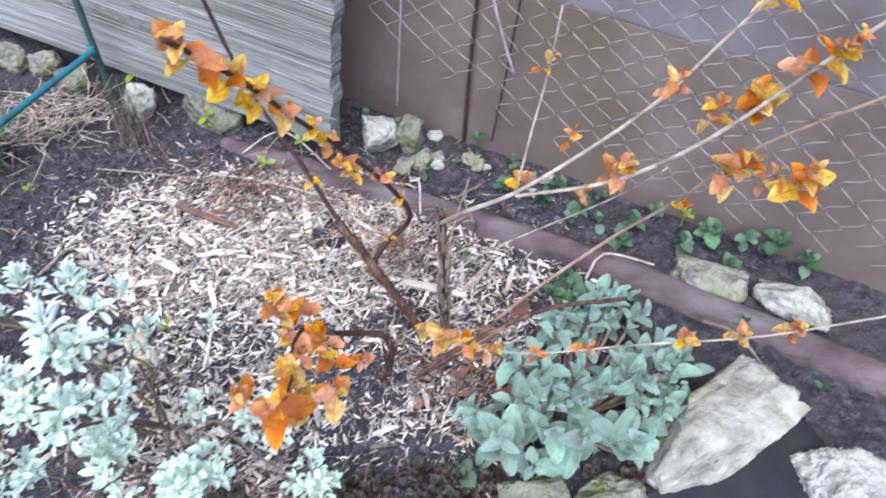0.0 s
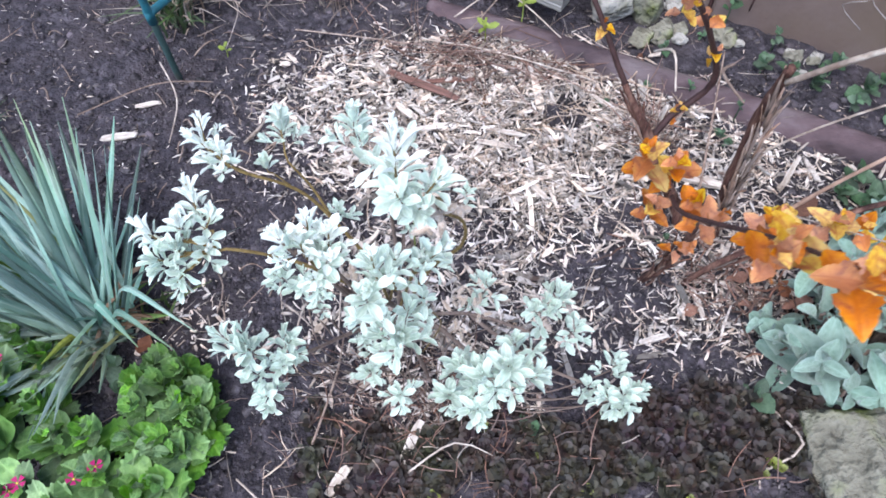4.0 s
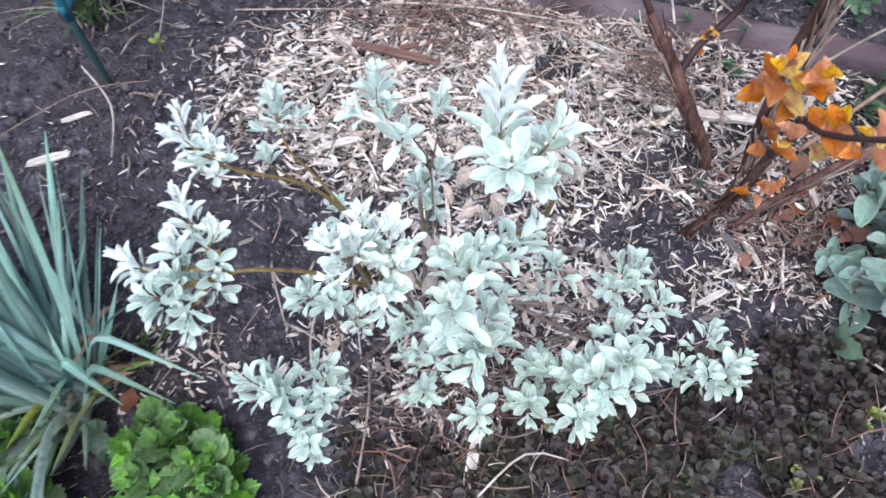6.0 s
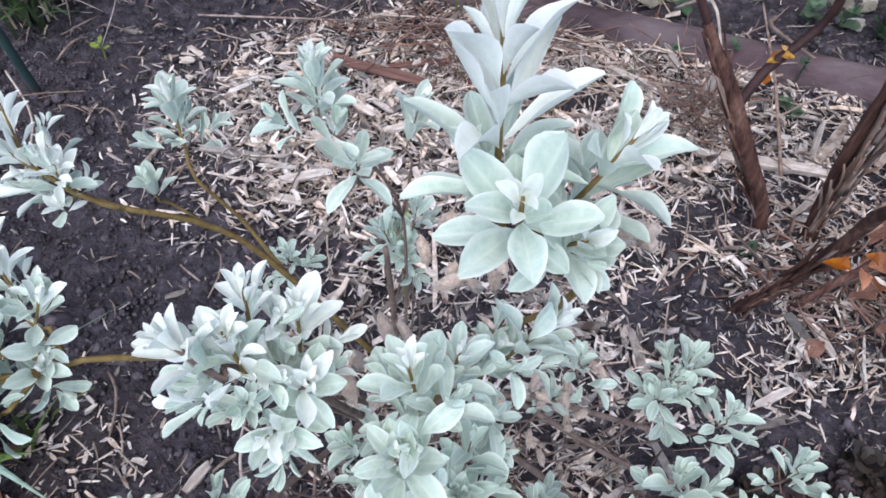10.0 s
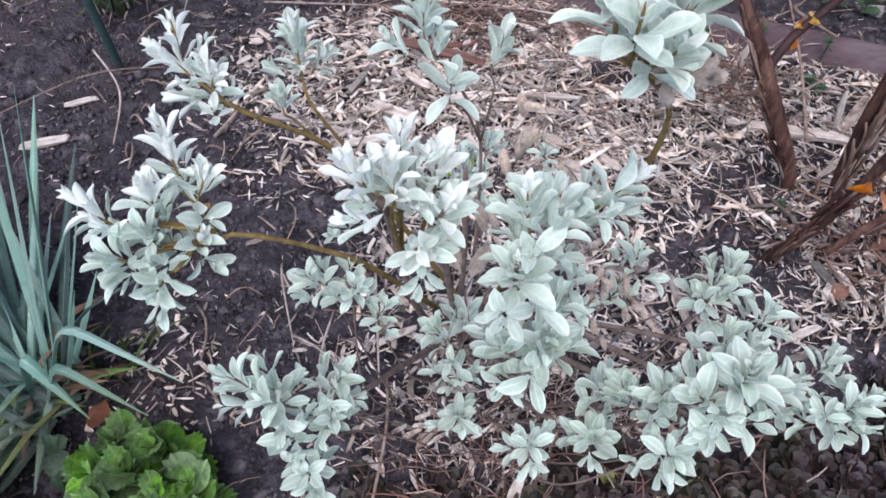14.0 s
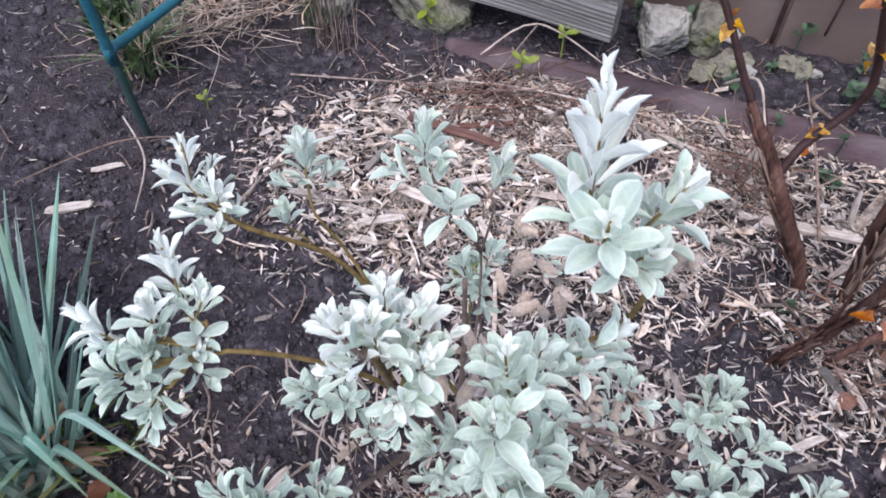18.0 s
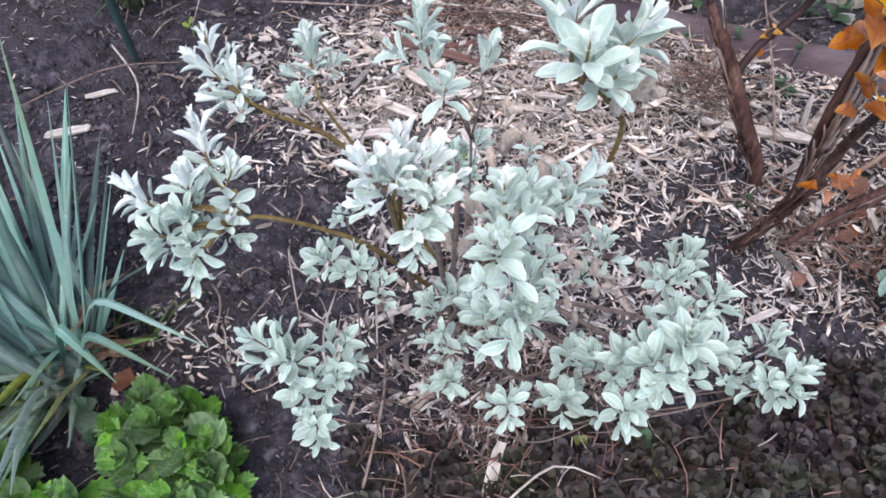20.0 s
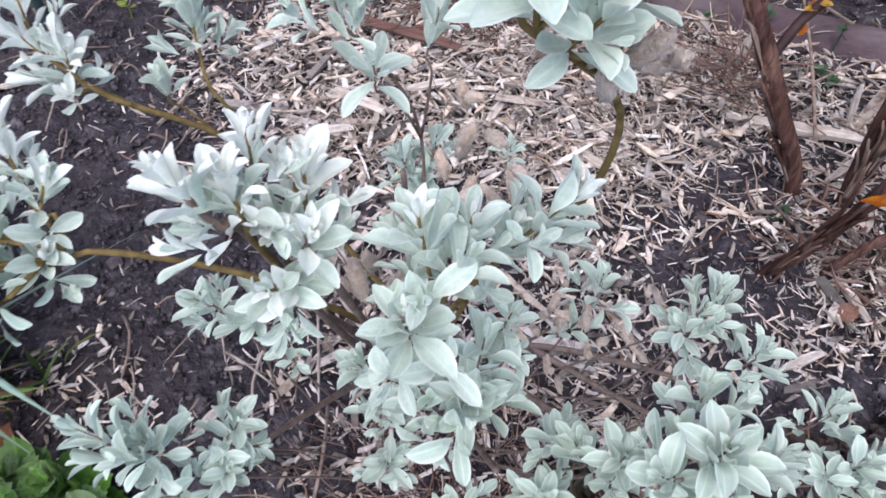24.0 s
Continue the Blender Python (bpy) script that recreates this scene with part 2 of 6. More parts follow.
BLUE = surface("blue_green_paint", [(0.012, 0.085, 0.115), (0.022, 0.125, 0.16)], 40, 0.5, 0.4, 150, stain=(0.02, 0.06, 0.07), stain_scale=26)
DULLGREEN = surface("dull_green_coating", [(0.02, 0.045, 0.045), (0.04, 0.075, 0.07)], 40, 0.7, 0.4, 150, stain=(0.05, 0.04, 0.035), stain_scale=20)
BRICK = surface("red_paving_brick", [(0.15, 0.066, 0.048), (0.26, 0.125, 0.092)], 40, 0.9, 0.6, 200, vary=0.25, per="object")
MORTAR = surface("sandy_kerb", [(0.075, 0.060, 0.045), (0.14, 0.115, 0.088)], 30, 0.95, 0.8, 90, height=0.01)
DEADLEAF = surface("brown_dead_leaf", [(0.13, 0.05, 0.03), (0.27, 0.12, 0.07)], 15, 0.7, 0.8, 14, vary=0.4, per="object", thin=0.15, height=0.0008)


# ---- mesh helpers ----
def mesh_from(name, verts, faces, material, smooth=True, uvs=None):
    me = bpy.data.meshes.new(name)
    me.from_pydata([tuple(v) for v in verts], [], [tuple(q) for q in faces])
    if uvs is not None:
        layer = me.uv_layers.new(name="uv")
        idx = np.empty(len(me.loops), dtype=np.int32)
        me.loops.foreach_get("vertex_index", idx)
        layer.data.foreach_set("uv", np.asarray(uvs, dtype=np.float32)[idx].ravel())
    if smooth:
        me.polygons.foreach_set("use_smooth", [True] * len(me.polygons))
    me.materials.append(material)
    me.update()
    return me


def thing(name, label, category, group="", kind="", at=(0, 0, 0)):
    ob = new(name)
    ob.empty_display_size = 0.02
    ob.location = at
    return tagged(ob, label, category, group, kind)


def child(name, me, parent, label="", m=None):
    """A mesh object under a thing or a part; m is its pose in the parent's space."""
    ob = new(name, me)
    ob.parent = parent
    if m is not None:
        ob.matrix_basis = m
    if label:
        ob["label"] = label
    return ob


def soil_z(x, y):
    """Height of the soil: gentle swells, and a low heap under the mulch."""
    z = 0.010 * noise.noise(Vector((x * 4, y * 4, 0.3))) + 0.005 * noise.noise(Vector((x * 14, y * 14, 4.1)))
    d = ((x + 0.14) / 0.34) ** 2 + ((y - 0.60) / 0.24) ** 2
    z += 0.012 * math.exp(-d * 1.5)
    far = max(0.0, math.hypot(x + 0.1, y - 0.55) - 0.9)
    return z * math.exp(-far * 1.2) - 0.004


def tube(points, radii, sides=8, seed=0, knob=0.0, caps=True):
    """Verts and faces of a tapered tube through points, smoothed; knob roughens its radius."""
    rnd = random.Random(seed)
    pts, rr = [], []
    P = [Vector(p) for p in points]
    n = len(P)
    for i in range(n - 1):
        p0, p1, p2, p3 = P[max(0, i - 1)], P[i], P[i + 1], P[min(n - 1, i + 2)]
        steps = max(2, min(10, int((p2 - p1).length / 0.012)))
        for s in range(steps):
            t = s / steps
            q = 0.5 * ((2 * p1) + (p2 - p0) * t + (2 * p0 - 5 * p1 + 4 * p2 - p3) * t * t + (3 * p1 - p0 - 3 * p2 + p3) * t ** 3)
            pts.append(q)
            rr.append(radii[i] * (1 - t) + radii[i + 1] * t)
    pts.append(P[-1])
    rr.append(radii[-1])
    verts, faces = [], []
    up = Vector((0.31, 0.17, 0.93)).normalized()
    for i, p in enumerate(pts):
        d = (pts[min(i + 1, len(pts) - 1)] - pts[max(i - 1, 0)]).normalized()
        a = d.cross(up)
        a = a.normalized() if a.length > 1e-3 else Vector((1, 0, 0))
        b = d.cross(a)
        for k in range(sides):
            ang = 2 * math.pi * k / sides
            r = rr[i] * (1 + knob * rnd.uniform(-1, 1))
            verts.append(p + (a * math.cos(ang) + b * math.sin(ang)) * r)
    for i in range(len(pts) - 1):
        for k in range(sides):
            j = (k + 1) % sides
            faces.append((i * sides + k, i * sides + j, (i + 1) * sides + j, (i + 1) * sides + k))
    if caps:
        faces.append(tuple(range(sides - 1, -1, -1)))
        faces.append(tuple(range((len(pts) - 1) * sides, len(pts) * sides)))
    return verts, faces


def tube_mesh(name, points, radii, material, sides=8, seed=0, knob=0.0):
    v, f = tube(points, radii, sides, seed, knob)
    return mesh_from(name, v, f, material)


def leaf_arrays(width, profile, fold=0.25, curl=0.25, nseg=7, teeth=0.0, wave=0.0, seed=0, cup=0.0, veins=0.0):
    """A leaf 1 long on +x, its face to +z: profile(t) is the half width's share; fold lifts the margins, curl bends the tip down."""
    rnd = random.Random(seed)
    verts, faces, uvs = [], [], []
    cols = (-1, -0.5, 0, 0.5, 1)
    ph = rnd.uniform(0, 6)
    for i in range(nseg + 1):
        t = i / nseg
        w = width * profile(t)
        if teeth and 0 < i < nseg:
            w *= 1 + (teeth if i % 2 else -teeth)
        for c in cols:
            y = c * w
            z = fold * abs(y) - curl * t * t * 0.5 + cup * (y * y) / max(width, 1e-6) + wave * math.sin(t * 9 + ph + c) * abs(c) + veins * math.sin(t * 38 - abs(c) * 3.0) * min(1, 4 * t)
            verts.append((t - 0.06 * curl * t * t, y, z))
            uvs.append((t, abs(c)))
    m = len(cols)
    for i in range(nseg):
        for k in range(m - 1):
            faces.append((i * m + k, (i + 1) * m + k, (i + 1) * m + k + 1, i * m + k + 1))
    return verts, faces, uvs


class LeafKit:
    """Variants of one leaf, as shared meshes and as arrays to join."""

    def __init__(self, name, material, variants):
        self.arrays = variants
        self.meshes = [mesh_from(name, v, f, material, True, u) for v, f, u in variants]

    def one(self, parent, m, rnd, name="leaf", label=""):
        return child(name, rnd.choice(self.meshes), parent, label, m)

    def joined(self, name, items, material):
        verts, faces, uvs = [], [], []
        for k, m in items:
            v, f, u = self.arrays[k % len(self.arrays)]
            base = len(verts)
            verts += [m @ Vector(p) for p in v]
            faces += [tuple(base + i for i in q) for q in f]
            uvs += u
        return mesh_from(name, verts, faces, material, True, uvs)


def aim(origin, direction, normal, size, widen=1.0):
    """A pose that lays +x along direction with +z near normal, scaled."""
    x = Vector(direction).normalized()
    y = Vector(normal).cross(x)
    y = y.normalized() if y.length > 1e-4 else Vector((0, 1, 0))
    z = x.cross(y)
    m = Matrix((x, y, z)).transposed().to_4x4()
    return Matrix.Translation(origin) @ m @ Matrix.Diagonal((size, size * widen, size, 1))


def spiral(centre, axis, size, count, rnd, low=100, high=18, height=0.75, shrink=0.45, loose=14):
    """Poses of leaves set in a spiral round a shoot's tip; low and high: their lean from the axis in degrees, at the bottom and the top."""
    ax = Vector(axis).normalized()
    a = ax.orthogonal().normalized()
    b = ax.cross(a)
    out = []
    turn = rnd.uniform(0, 6.28)
    for i in range(count):
        t = i / max(1, count - 1)
        ang = turn + i * 2.39996 + rnd.uniform(-0.4, 0.4)
        side = a * math.cos(ang) + b * math.sin(ang)
        lean = radians(low + (high - low) * t ** 0.62 + rnd.uniform(-loose, loose))
        d = ax * math.cos(lean) + side * math.sin(lean)
        nrm = ax * math.sin(lean) - side * math.cos(lean)
        nrm = nrm + Vector((rnd.uniform(-.25, .25), rnd.uniform(-.25, .25), rnd.uniform(-.25, .25)))
        s = size * (0.72 + 0.36 * math.sin(math.pi * min(1, t * 1.25 + 0.15))) * (1 - shrink * max(0, t - 0.6) / 0.4) * rnd.uniform(0.74, 1.14)
        p = Vector(centre) + ax * size * height * (t - 0.55)
        out.append(aim(p, d, nrm, s, rnd.uniform(0.88, 1.12)))
    return out


def hull_rock(seed, size, rough=0.1, cuts=9, level=4, soften=0.3):
    """A broken stone: a block cut by planes, then roughened."""
    rnd = random.Random(seed)
    bm = bmesh.new()
    bmesh.ops.create_cube(bm, size=2.0)
    bmesh.ops.subdivide_edges(bm, edges=bm.edges[:], cuts=9 if level < 4 else 20, use_grid_fill=True)
    planes = []
    for _ in range(cuts):
        d = Vector((rnd.gauss(0, 1), rnd.gauss(0, 1), rnd.gauss(0, 1))).normalized()
        planes.append((d, rnd.uniform(0.78, 1.12)))
    off = Vector((rnd.uniform(0, 50), rnd.uniform(0, 50), rnd.uniform(0, 50)))
    for v in bm.verts:
        p = v.co.copy()
        p = p.lerp(p.normalized() * 1.08, soften)
        for d, h in planes:
            k = p.dot(d)
            if k > h:
                p -= d * (k - h)
        w = noise.noise(p * 1.6 + off) + 0.6 * noise.noise(p * 3.7 + off) + 0.6 * abs(noise.noise(p * 7 + off)) + 0.45 * noise.noise(p * 15 + off)
        p *= 1 + rough * w
        v.co = Vector((p.x * size[0], p.y * size[1], p.z * size[2])) * 0.92
    bmesh.ops.triangulate(bm, faces=bm.faces[:])
    me = bpy.data.meshes.new("stone")
    bm.to_mesh(me)
    bm.free()
    me.polygons.foreach_set("use_smooth", [True] * len(me.polygons))
    return me


def rock(name, label, seed, at, size, turn=(0, 0, 0), material=None, rough=0.1, level=3, cuts=12, soften=0.22):
    me = hull_rock(seed, size, rough, cuts, level, soften)
    me.materials.append(material or STONE)
    ob = new(name, me)
    ob.matrix_basis = pose(*at, *turn)
    return tagged(ob, label, "stone")


def slab(name, size, material, bevel=0.003, parent=None, m=None, wobble=0.0, seed=0, cuts=0):
    """A bevelled block, its pose given by m."""
    bm = bmesh.new()
    bmesh.ops.create_cube(bm, size=1.0, matrix=Matrix.Diagonal((*size, 1)))
    if cuts:
        bmesh.ops.subdivide_edges(bm, edges=bm.edges[:], cuts=cuts, use_grid_fill=True)
    if bevel:
        sharp = [e for e in bm.edges if len(e.link_faces) == 2 and e.calc_face_angle(0) > 1]
        bmesh.ops.bevel(bm, geom=sharp, offset=bevel, segments=2, affect="EDGES")
    if wobble:
        for v in bm.verts:
            v.co += Vector((noise.noise(v.co * 9 + Vector((seed, 0, 0))), noise.noise(v.co * 9 + Vector((0, seed, 5))), noise.noise(v.co * 9 + Vector((3, 0, seed))))) * wobble
    me = bpy.data.meshes.new(name)
    bm.to_mesh(me)
    bm.free()
    me.materials.append(material)
    ob = new(name, me)
    ob.parent = parent
    if m is not None:
        ob.matrix_basis = m
    return ob


# ---- the ground ----
def axis_steps(lo, hi, step, reach):
    inner = list(np.arange(lo, hi + step / 2, step))
    out, s, p = [], step, hi
    while p < reach:
        s *= 1.45
        p += s
        out.append(p)
    left, s, p = [], step, lo
    while p > -reach:
        s *= 1.45
        p -= s
        left.append(p)
    return left[::-1] + inner + out


GX, GY = axis_steps(-1.05, 0.75, 0.0055, 70.0), axis_steps(0.05, 1.10, 0.0055, 70.0)
gverts = []
for gy in GY:
    for gx in GX:
        gz = soil_z(gx, gy)
        if -1.2 < gx < 0.9 and -0.05 < gy < 1.35:
            gz += 0.006 * noise.noise(Vector((gx * 40, gy * 40, 1))) + 0.004 * noise.noise(Vector((gx * 90, gy * 90, 8)))
        gverts.append((gx, gy, gz))
gw = len(GX)
gfaces = [(j * gw + i, j * gw + i + 1, (j + 1) * gw + i + 1, (j + 1) * gw + i) for j in range(len(GY) - 1) for i in range(gw - 1)]
ground = new("ground", mesh_from("ground", gverts, gfaces, SOIL))
tagged(ground, "dark crumbly garden soil of the flower bed", "soil", kind="structure")

# ---- fence: metal sheets, wire mesh, weathered board ----
FA = -24.5
FU = Vector((math.cos(radians(FA)), math.sin(radians(FA)), 0))
FN = Vector((FU.y, -FU.x, 0))
F0 = Vector((0.085, 0.915, 0))


def fence_at(u, n, z):
    return F0 + FU * u + FN * n + Vector((0, 0, z))


def fence_pose(u, n, z, lean=0.0):
    p = fence_at(u, n, z)
    return pose(p.x, p.y, p.z, lean, 0, FA)


sheet_fence = tagged(new("wall_fence"), "rusty brown sheet-metal fence with a vertical seam", "fence", kind="structure")
for u0, u1, z0, z1, n, mt in ((-1.6, 0.005, -0.05, 1.1, -0.004, RUST), (0.005, 1.8, -0.05, 0.285, 0.0, RUST), (0.012, 1.8, 0.28, 1.1, -0.010, GREYSHEET)):
    slab("metal_sheet", (u1 - u0, 0.004, z1 - z0), mt, 0.001, sheet_fence, fence_pose((u0 + u1) / 2, n, (z0 + z1) / 2))
child("seam", tube_mesh("seam", [fence_at(0.0, 0.004, 0.0), fence_at(-0.004, 0.004, 0.25), fence_at(-0.008, 0.004, 1.1)], (0.0028, 0.0028, 0.0028), DARKTWIG, 6), sheet_fence, "dark vertical seam strip")
child("seam", tube_mesh("seam", [fence_at(0.05, 0.012, 0.03), fence_at(0.06, 0.012, 0.3), fence_at(0.07, 0.010, 1.0)], (0.0015, 0.0015, 0.0015), DARKTWIG, 6), sheet_fence, "thin dark rod before the sheet")

# chain-link mesh: zigzag wires that hook into one another
mesh_fence = thing("chain_link_mesh", "sagging galvanised chain-link mesh hung before the metal fence", "wire mesh")
PITCH, ROWSTEP = 0.056, 0.0215
for k in range(46):
    u = -0.20 + k * PITCH * 0.5
    zb = 0.085 + 0.02 * math.sin(k * 1.9) + max(0.0, 0.14 - k * 0.013)
    pts, side = [], max(0, round(zb / ROWSTEP))
    while side * ROWSTEP < 0.80:
        z = side * ROWSTEP
        sag = 0.010 * noise.noise(Vector((u * 6, z * 6, 2)))
        wob = 0.020 * noise.noise(Vector((u * 4 + 9, z * 4, 7))) + 0.006 * noise.noise(Vector((u * 17, z * 17, 3)))
        pts.append(fence_at(u + (PITCH * 0.5 if (side + k) % 2 else 0.0) * 1.06 + wob - 0.10 * (z - 0.1), 0.028 + 0.003 * ((side + k) % 2) + sag, z + wob * 0.6))
        side += 1
    v, f = tube(pts, [0.0006] * len(pts), 5, k, 0.0)
    child("wire", mesh_from("wire", v, f, WIRE), mesh_fence)
child("tie_wire", tube_mesh("tie_wire", [fence_at(0.045, 0.035, 0.50), fence_at(0.02, 0.036, 0.33), fence_at(0.075, 0.036, 0.18)], (0.0022, 0.0022, 0.0018), WIRE, 6, 3, 0.3), mesh_fence, "twisted pale wire strand")
child("tie_wire", tube_mesh("tie_wire", [fence_at(-0.11, 0.03, 0.05), fence_at(-0.105, 0.032, 0.28), fence_at(-0.10, 0.032, 0.7)], (0.0013, 0.0013, 0.0013), WIRE, 6), mesh_fence)

# the weathered board with raised grain, propped on stones
bverts, bfaces = [], []
NB, MB = 80, 420
BL, BH = 1.5, 0.36
for side in (0, 1):
    for j in range(MB + 1):
        for i in range(NB + 1):
            x, z = -BL * i / NB, BH * j / MB
            n1, n2 = noise.noise(Vector((x * 2.2, z * 24, 3))), noise.noise(Vector((x * 9.0, z * 60, 8)))
            ridge = (0.0002 + 0.0018 * abs(n1) * abs(n2) + 0.0006 * abs(n2)) * (0.8 + 0.7 * math.exp(x / 0.16)) * math.cos(2 * math.pi * z / 0.0046 + 6.0 * n1 + 3.0 * n2) + 0.0015 * noise.noise(Vector((x * 5, z * 130, 5))) + 0.0015 * noise.noise(Vector((x * 3, z * 8, 2)))
            zz = z + 0.006 * noise.noise(Vector((x * 4, 0, 9)))
            xx = x + (0.008 * noise.noise(Vector((0, z * 30, 1))) + 0.0015 * noise.noise(Vector((0, z * 160, 4))) if i == 0 else 0)
            bverts.append((xx, (-0.014 + ridge) if side == 0 else 0.014, zz))
row = NB + 1
half = row * (MB + 1)
for side in (0, 1):
    for j in range(MB):
        for i in range(NB):
            q = (side * half + j * row + i, side * half + j * row + i + 1, side * half + (j + 1) * row + i + 1, side * half + (j + 1) * row + i)
            bfaces.append(q if side else q[::-1])
for i in range(NB):
    bfaces.append((i, i + 1, half + i + 1, half + i))
    bfaces.append((MB * row + i, half + MB * row + i, half + MB * row + i + 1, MB * row + i + 1))
for j in range(MB):
    bfaces.append((j * row, half + j * row, half + (j + 1) * row, (j + 1) * row))
    bfaces.append((j * row + NB, (j + 1) * row + NB, half + (j + 1) * row + NB, half + j * row + NB))
board = new("weathered_board", mesh_from("weathered_board", bverts, bfaces, BOARD, False))
board.matrix_basis = pose(-0.118, 0.850, 0.038, -6, 0.6, -23.3)
brn = random.Random(12)
for i in range(70):
    ln, z0 = brn.uniform(0.05, 0.22), brn.uniform(0.004, 0.16) if i < 50 else brn.uniform(0.1, 0.34)
    x1 = brn.uniform(-0.30, 0.014) if i < 60 else 0.008
    y0, w = -0.0165 - brn.uniform(0, 0.003), brn.uniform(0.0006, 0.0013)
    pts = [(x1 - ln, y0, z0), (x1 - ln * 0.5, y0 - 0.001, z0 + brn.uniform(-0.002, 0.002)), (x1, y0 - brn.uniform(0, 0.004), z0 + brn.uniform(-0.004, 0.003))]
    child("splinter", tube_mesh("splinter", pts, (w, w, w * 0.6), BOARDSPLIT, 4, i, 0.1), board)
tagged(board, "weathered grey wooden board with raised grain propped on stones", "board")

# ---- the half-buried pipe ----
pp = [(-0.30, 0.882, -0.010), (-0.19, 0.838, -0.005), (-0.06, 0.787, -0.003), (0.115, 0.724, -0.003), (0.30, 0.652, -0.004), (0.57, 0.520, -0.004), (0.95, 0.33, -0.008)]
pipe = new("old_pipe", tube_mesh("old_pipe", pp, (0.016, 0.021, 0.024, 0.025, 0.025, 0.026, 0.026), LOG, 24, 5, 0.035))
tagged(pipe, "reddish-brown old pipe half sunk in the soil", "pipe")

# ---- stones ----
rock("limestone_block", "large pale limestone block with greyish weathering", 11, (0.366, 0.395, 0.034), (0.104, 0.050, 0.050), (8, -4, 36), WHITESTONE, 0.085, 4, 7, 0.02)
rock("mossy_stone", "mossy yellow-grey stone below the sage", 21, (0.152, 0.300, 0.012), (0.040, 0.050, 0.032), (0, 0, 10), MOSSY, 0.12, 4, 8, 0.35)
rock("mossy_stone", "flat grey stone with moss beside the sage", 22, (0.236, 0.292, 0.010), (0.060, 0.050, 0.028), (0, 6, 40), MOSSY, 0.12, 4, 8, 0.35)
rock("grey_stone", "rough grey stone beside the dark slab", 23, (0.520, 0.335, 0.020), (0.056, 0.060, 0.040), (0, 0, 15), STONE, 0.14, 4, 10, 0.2)
rock("standing_stone", "pale upright stone by the fence foot", 31, (-0.052, 0.893, 0.020), (0.028, 0.022, 0.036), (0, 0, 20), STONE, 0.11)
rock("standing_stone", "grey upright stone by the fence foot", 32, (-0.004, 0.897, 0.020), (0.026, 0.022, 0.034), (0, 0, -10), MOSSY, 0.11)
rock("small_stone", "small pale stone by the fence foot", 33, (0.018, 0.862, 0.004), (0.020, 0.015, 0.009), (0, 0, 30), MOSSY, 0.11)
rock("small_stone", "small pale stone by the fence foot", 34, (-0.012, 0.842, 0.002), (0.018, 0.013, 0.008), (0, 0, 60), MOSSY, 0.11)
rock("white_stone", "white upright stone below the board", 35, (-0.440, 0.938, 0.018), (0.026, 0.020, 0.040), (0, 14, 15), STONE, 0.11)
rock("mossy_stone", "mossy pale stone under the board", 36, (-0.322, 0.935, 0.016), (0.052, 0.030, 0.030), (0, 14, -30), MOSSY, 0.11)
rock("grey_stone", "grey stone under the board", 37, (-0.560, 0.992, 0.012), (0.032, 0.026, 0.026), (0, 0, 20), MOSSY, 0.11)
rock("grey_stone", "grey stone under the board", 38, (-0.680, 1.045, 0.016), (0.022, 0.022, 0.034), (0, 0, 70), MOSSY, 0.11)
rock("grey_stone", "grey stone under the board", 39, (-0.625, 1.04, 0.012), (0.026, 0.022, 0.024), (0, 0, 10), MOSSY, 0.11)
rock("grey_stone", "lichened stone on the far soil", 40, (-0.80, 1.08, 0.012), (0.036, 0.034, 0.028), (0, 0, 10), MOSSY, 0.11)
rock("flat_stone", "flat grey stone beside the pipe", 41, (0.425, 0.635, 0.008), (0.055, 0.032, 0.018), (0, 0, -25), MOSSY, 0.11)
rock("flat_stone", "pale stone beside the pipe", 42, (0.535, 0.600, 0.012), (0.055, 0.026, 0.024), (0, 0, -30), STONE, 0.11)
rock("edge_stone", "pale edging stone beside the primroses", 43, (-0.655, 0.125, 0.010), (0.052, 0.036, 0.026), (0, 0, 50), STONE, 0.11)
rock("edge_stone", "sandy edging stone beside the primroses", 44, (-0.448, 0.128, 0.006), (0.045, 0.030, 0.018), (0, 0, 20), MOSSY, 0.11)
rock("white_stone", "white stone lying on the far soil", 45, (-0.935, 0.535, 0.012), (0.085, 0.055, 0.026), (0, 0, 40), WHITESTONE, 0.11)
dark_slab = slab("slate_slab", (0.30, 0.20, 0.03), SLATE, 0.004, None, pose(0.40, 0.275, 0.002, 0, 0, 25), 0.002, 2, 3)
srn = random.Random(29)
for i in range(18):
    u, n, q = srn.uniform(-0.14, 0.16), srn.uniform(0.012, 0.09), srn.uniform(0.005, 0.013)
    p = fence_at(u, n, 0.0)
    rock("rubble_stone", "small rough stone in the soil at the fence foot", 300 + i, (p.x, p.y, soil_z(p.x, p.y) + q * 0.25), (q * srn.uniform(1.0, 1.5), q, q * 0.7), (srn.uniform(-20, 20), srn.uniform(-20, 20), srn.uniform(0, 180)), (MOSSY, STONE, MOSSY)[i % 3], 0.14)["group"] = "rubble at the fence foot"
tagged(dark_slab, "dark grey slate slab lying under the limestone block", "slab")

# ---- blue tube frame ----
blue = thing("tube_frame", "blue-green painted metal tube frame stuck in the soil", "frame", at=(-0.605, 0.709, 0.0))
BO = Vector((-0.605, 0.709, 0.0))


def frame_tube(a, b, r, mt, label=""):
    v, f = tube([Vector(a) - BO, (Vector(a) + Vector(b)) / 2 - BO, Vector(b) - BO], (r, r, r), 12, 1, 0.02)
    child("tube", mesh_from("tube", v, f, mt), blue, label)


